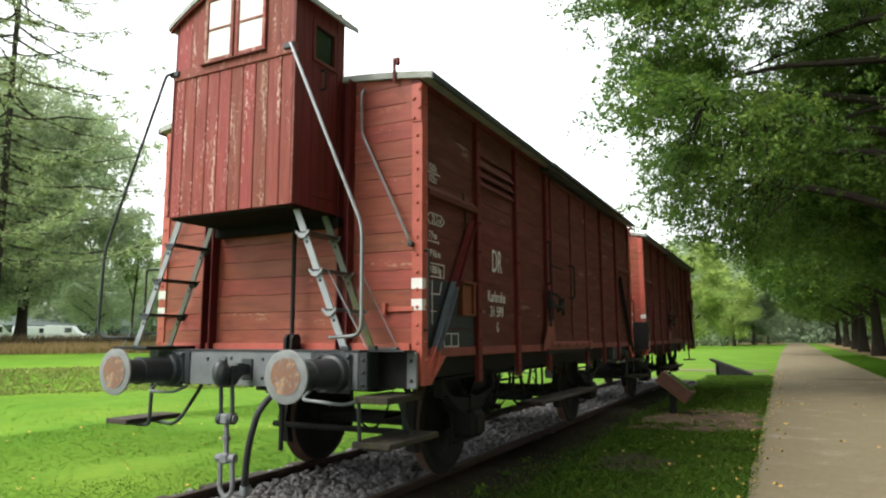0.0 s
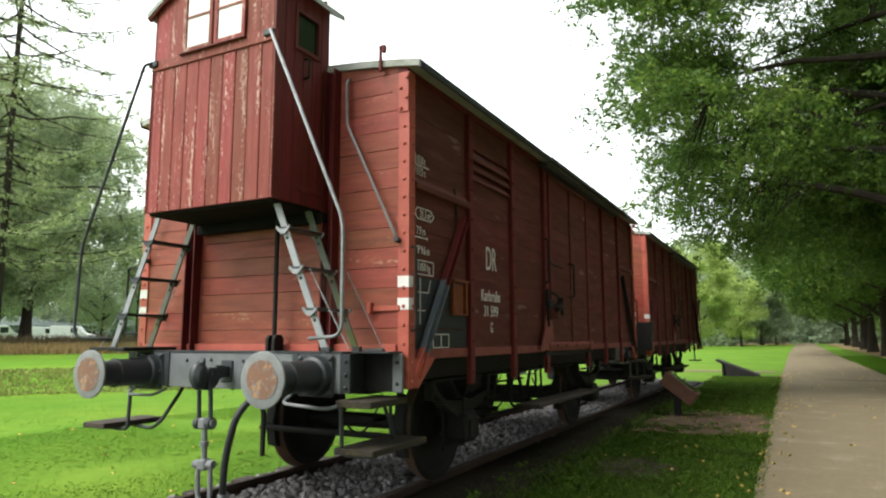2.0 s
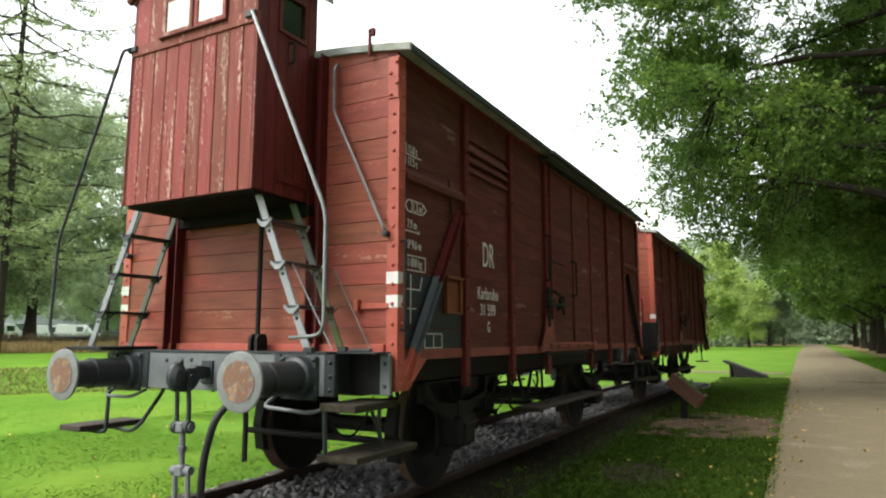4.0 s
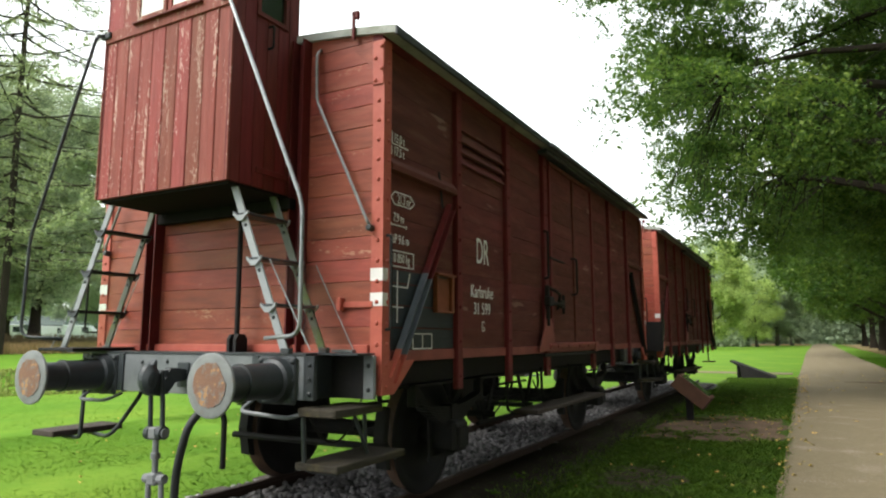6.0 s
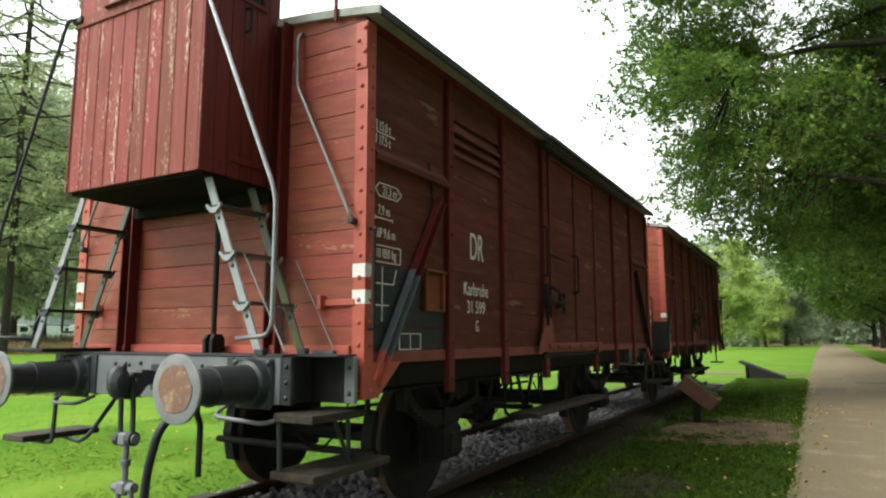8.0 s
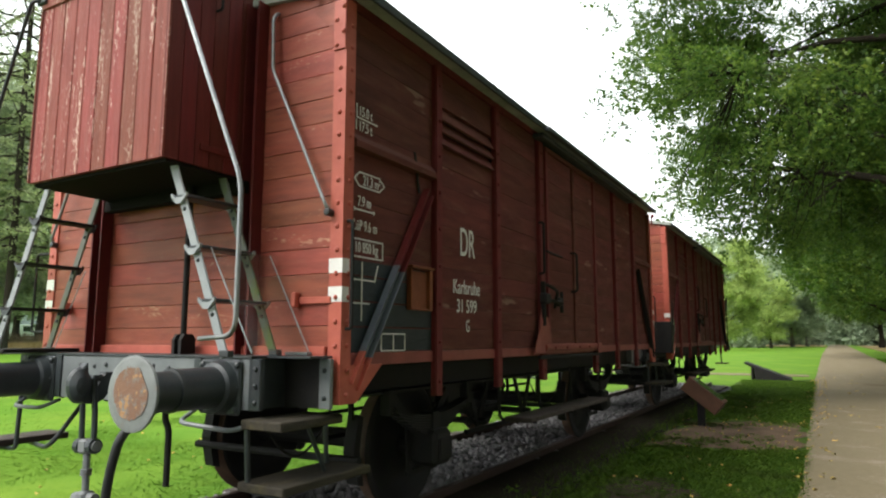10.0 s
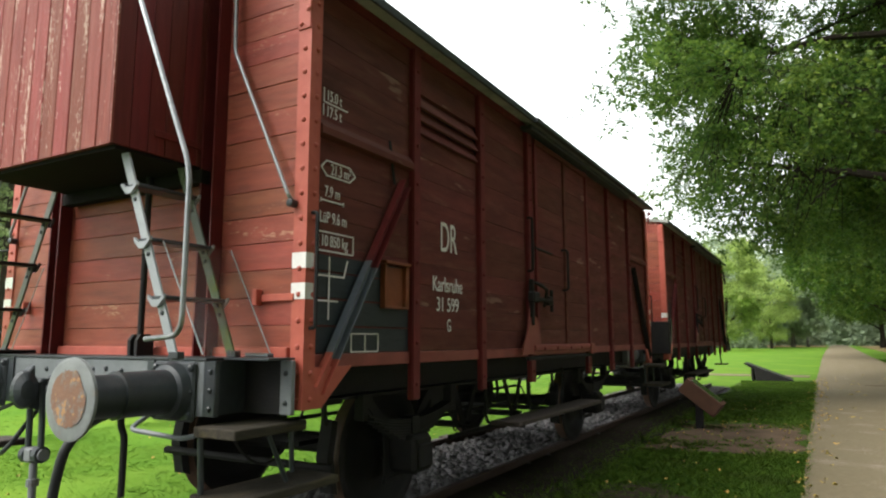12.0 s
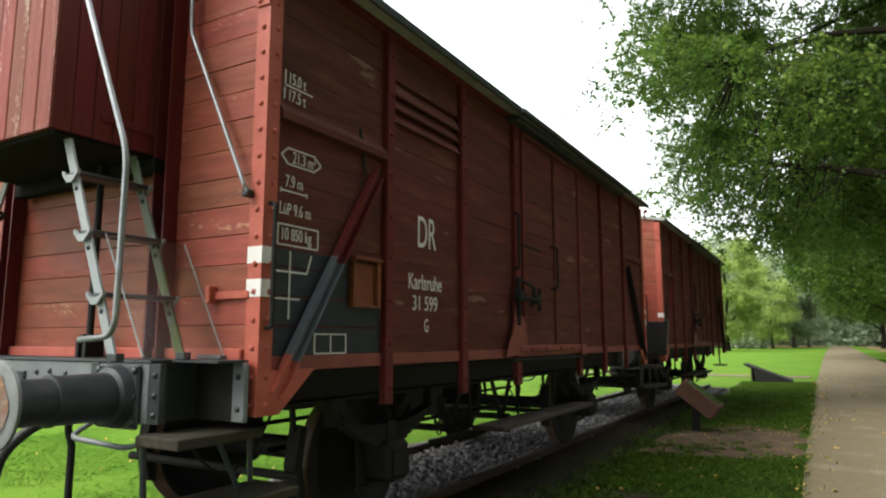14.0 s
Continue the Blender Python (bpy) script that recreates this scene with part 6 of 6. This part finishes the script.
def low_board(place):
    t = hold("low_board", place, "black low slanting information board on the lawn", "information stand")
    bm = bmesh.new()
    prism(bm, [(-0.75, 0.60), (-0.72, 0.64), (0.78, 0.06), (0.78, 0.0), (-0.36, 0.0), (-0.42, 0.42)], "y", -0.6, 0.6)
    part("board", bm, M_BLACK, t, "black slanting plate")
    bm = bmesh.new()
    prism(bm, [(-0.52, 0.0), (-0.46, 0.0), (-0.46, 0.49), (-0.52, 0.51)], "y", -0.5, 0.5)
    part("support", bm, M_BLACK, t)


low_board((-1.98, 28.9, 0.0))


# ---- ballast ----
def stone_mesh(seed):
    rnd = random.Random(seed)
    bm = bmesh.new()
    bmesh.ops.create_icosphere(bm, subdivisions=1, radius=1)
    for v in bm.verts:
        v.co *= rnd.uniform(0.7, 1.15)
        v.co.z *= 0.75
    me = bpy.data.meshes.new("stone")
    bm.to_mesh(me)
    bm.free()
    me.materials.append(M_STONE_ONE)
    return me


STONES = [stone_mesh(k) for k in range(8)]
rnd = random.Random(12)
stones_root = hold("ballast", (0, 0, 0.05), "loose grey crushed stones between the rails", "ballast", kind="stuff")
for k in range(300):
    x, y = rnd.uniform(-4.62, -3.30), rnd.uniform(3.6, 8.0)
    s = rnd.uniform(0.024, 0.05)
    again("stone", rnd.choice(STONES), stones_root, pose(x, y, 0.025 + rnd.uniform(0, 0.03), rnd.uniform(0, 360), rnd.uniform(0, 360), rnd.uniform(0, 360)) @ Matrix.Scale(s, 4))
tpl = []
for me in STONES:
    co = np.empty(len(me.vertices) * 3, np.float32)
    me.vertices.foreach_get("co", co)
    tpl.append((co.reshape(-1, 3), np.array([p.vertices[:] for p in me.polygons], np.int32)))
rng = np.random.default_rng(7)
V, F, off = [], [], 0
for k in range(23000):
    y = -1.0 + 25 * rng.random() ** 1.25 if k < 18000 else rng.uniform(-12.0, -1.0)
    x = rng.uniform(-5.2, -3.17)
    zz = 0.07 if -4.9 < x < -3.05 else 0.03
    if abs(abs(x - CX) - 0.752) < 0.05:
        continue
    c, f = tpl[int(rng.integers(8))]
    a = rng.uniform(0, 6.28)
    r = np.array([[math.cos(a), -math.sin(a), 0], [math.sin(a), math.cos(a), 0], [0, 0, 1]])
    V.append((c @ r.T) * rng.uniform(0.02, 0.048) + np.array([x, y, zz + rng.uniform(-0.01, 0.025)]))
    F.append(f + off)
    off += len(c)
o = new("loose_stones", sheet_mesh("loose_stones", np.concatenate(V), np.concatenate(F), M_STONE))
o.parent = stones_root
o.matrix_parent_inverse = Matrix.Translation((0, 0, -0.05))
tagged(o, kind="stuff")


# ---- grass and leaves ----
def blades(name, label, spots, h, wid, mat, seed, lean=0.9):
    """Single grass blades at the given spots (x, y, z)."""
    rng = np.random.default_rng(seed)
    n = len(spots)
    hh = h * rng.uniform(0.5, 1.4, n)
    a = rng.uniform(0, 6.28, n)
    w = wid * rng.uniform(0.6, 1.4, n)
    side = np.stack([np.cos(a), np.sin(a), np.zeros(n)], 1) * w[:, None]
    tip = spots + np.stack([rng.normal(0, lean, n) * hh, rng.normal(0, lean, n) * hh, hh], 1)
    tri = np.stack([spots - side, spots + side, tip], 1)
    me = sheet_mesh(name, tri.reshape(-1, 3), np.arange(3 * n).reshape(-1, 3), mat)
    up = np.repeat(np.stack([rng.normal(0, 0.22, n), rng.normal(0, 0.22, n), np.ones(n)], 1), 3, axis=0)
    me.polygons.foreach_set("use_smooth", [True] * n)
    me.normals_split_custom_set_from_vertices((up / np.linalg.norm(up, axis=1)[:, None]).tolist())
    return tagged(new(name, me), label, "grass", kind="stuff")


def scatter(x0, x1, y0, y1, n, z, seed, keep=None):
    rng = np.random.default_rng(seed)
    x, y = rng.uniform(x0, x1, n), rng.uniform(y0, y1, n)
    p = np.stack([x, y, np.full(n, z)], 1)
    if keep is not None:
        p = p[[keep(float(a), float(b)) for a, b in zip(x, y)]]
    return p


def not_bare(x, y):
    if x < -2.60 + 0.45 * noise.noise(Vector((x * 1.3, y * 0.9, 3))) + 0.2 * noise.noise(Vector((x * 6, y * 6, 3))):
        return False
    if -2.6 < x < -0.45 and 11.1 < y < 15.1:
        return noise.noise(Vector((x * 1.2, y * 1.2, 0))) + 0.7 * noise.noise(Vector((x * 7, y * 7, 0))) + 0.9 * abs((y - 13.1) / 2.0) ** 3 > 0.30
    if (x + 1.7) ** 2 / 0.22 + (y - 8.2) ** 2 / 0.36 < 1 + 0.9 * noise.noise(Vector((x * 6, y * 6, 1))):
        return noise.noise(Vector((x * 9, y * 9, 5))) > 0.08
    return True


blades("lawn_grass", "short bright green lawn blades", scatter(-11, -5.1, 2.5, 16, 150000, 0.002, 1), 0.008, 0.006, M_BLADE, 2, 2.6)
blades("lawn_grass_far", "short bright green lawn blades", scatter(-24, -5.1, 6, 30, 60000, 0.002, 3), 0.010, 0.012, M_BLADE, 4, 2.6)
# turf blades carry the same shade in their dark green
blades("turf_grass", "grass blades tinted dark green for shade", scatter(-2.75, -0.40, 1.0, 12, 76000, 0.014, 5, not_bare), 0.030, 0.0050, M_SHADEBLADE, 6, 1.5)
blades("turf_grass_far", "grass blades tinted dark green for shade", scatter(-2.8, -0.42, 11, 28, 40000, 0.014, 7, not_bare), 0.034, 0.009, M_SHADEBLADE, 8, 1.5)
blades("turf_grass_near", "grass blades tinted dark green for shade", scatter(-2.75, -0.40, -12, 1.0, 40000, 0.014, 11, not_bare), 0.030, 0.0080, M_SHADEBLADE, 12, 1.5)
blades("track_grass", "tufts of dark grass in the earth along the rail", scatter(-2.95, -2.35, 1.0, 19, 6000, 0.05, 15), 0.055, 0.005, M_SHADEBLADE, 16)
blades("verge_grass", "green grass along the path", scatter(3.15, 5.6, 18, 60, 40000, 0.0, 9), 0.07, 0.012, M_BLADE, 10)


rw = random.Random(77)
spots = []
for x, y in ((-2.72, 6.55), (-2.80, 7.3), (-2.62, 5.7)):
    for k in range(4):
        spots.append((x + rw.uniform(-0.05, 0.05), y + rw.uniform(-0.05, 0.05), 0.09 + rw.uniform(0, 0.03)))
v, f = leaf_cards(np.array(spots), 8, (0.03, 0.03, 0.02), 0.045, np.random.default_rng(5), 0.3)
tagged(new("weeds", sheet_mesh("weeds", v, f, M_SHADEBLADE)), "low broad-leaved weeds at the edge of the turf", "weeds", kind="stuff")


def fallen(name, label, x0, x1, y0, y1, n, z, size, seed):
    rng = np.random.default_rng(seed)
    c = np.stack([rng.uniform(x0, x1, n), rng.uniform(y0, y1, n), np.full(n, z)], 1)
    a = rng.uniform(0, 6.28, n)
    s = size * rng.uniform(0.5, 1.2, n)
    V, F = [], []
    for k in range(n):
        lobes = 9
        for j in range(lobes):
            b = a[k] + 2 * math.pi * j / lobes
            r = s[k] * (1.0 if j % 2 else 0.55) * (1.25 if j == 0 else 1)
            V.append(c[k] + np.array([math.cos(b) * r, math.sin(b) * r * 0.75, 0.004 + 0.012 * math.sin(b * 2 + a[k])]))
        F.append(list(range(k * lobes, (k + 1) * lobes)))
    ob = new(name, sheet_mesh(name, V, F, M_LITTER))
    return tagged(ob, label, "fallen leaves", kind="stuff")


fallen("path_leaves", "yellow autumn leaves scattered on the path", -0.3, 2.9, 6, 34, 70, 0.03, 0.055, 1)
fallen("turf_leaves", "yellow autumn leaves lying in the turf", -2.6, -0.5, 4, 20, 80, 0.05, 0.024, 2)
fallen("lawn_leaves", "pale autumn leaves lying on the lawn", -12, -5.2, 3, 14, 70, 0.04, 0.03, 3)
fallen("edge_leaves", "brown and yellow leaves gathered along the path edge", -0.62, -0.12, 3, 30, 170, 0.034, 0.030, 4)
fallen("far_edge_leaves", "brown and yellow leaves gathered along the path edge", 2.5, 3.4, 10, 40, 130, 0.034, 0.035, 5)
fallen("litter_leaves", "yellow autumn leaves on the bare earth", -2.5, -0.5, 11, 15.2, 40, 0.03, 0.022, 6)
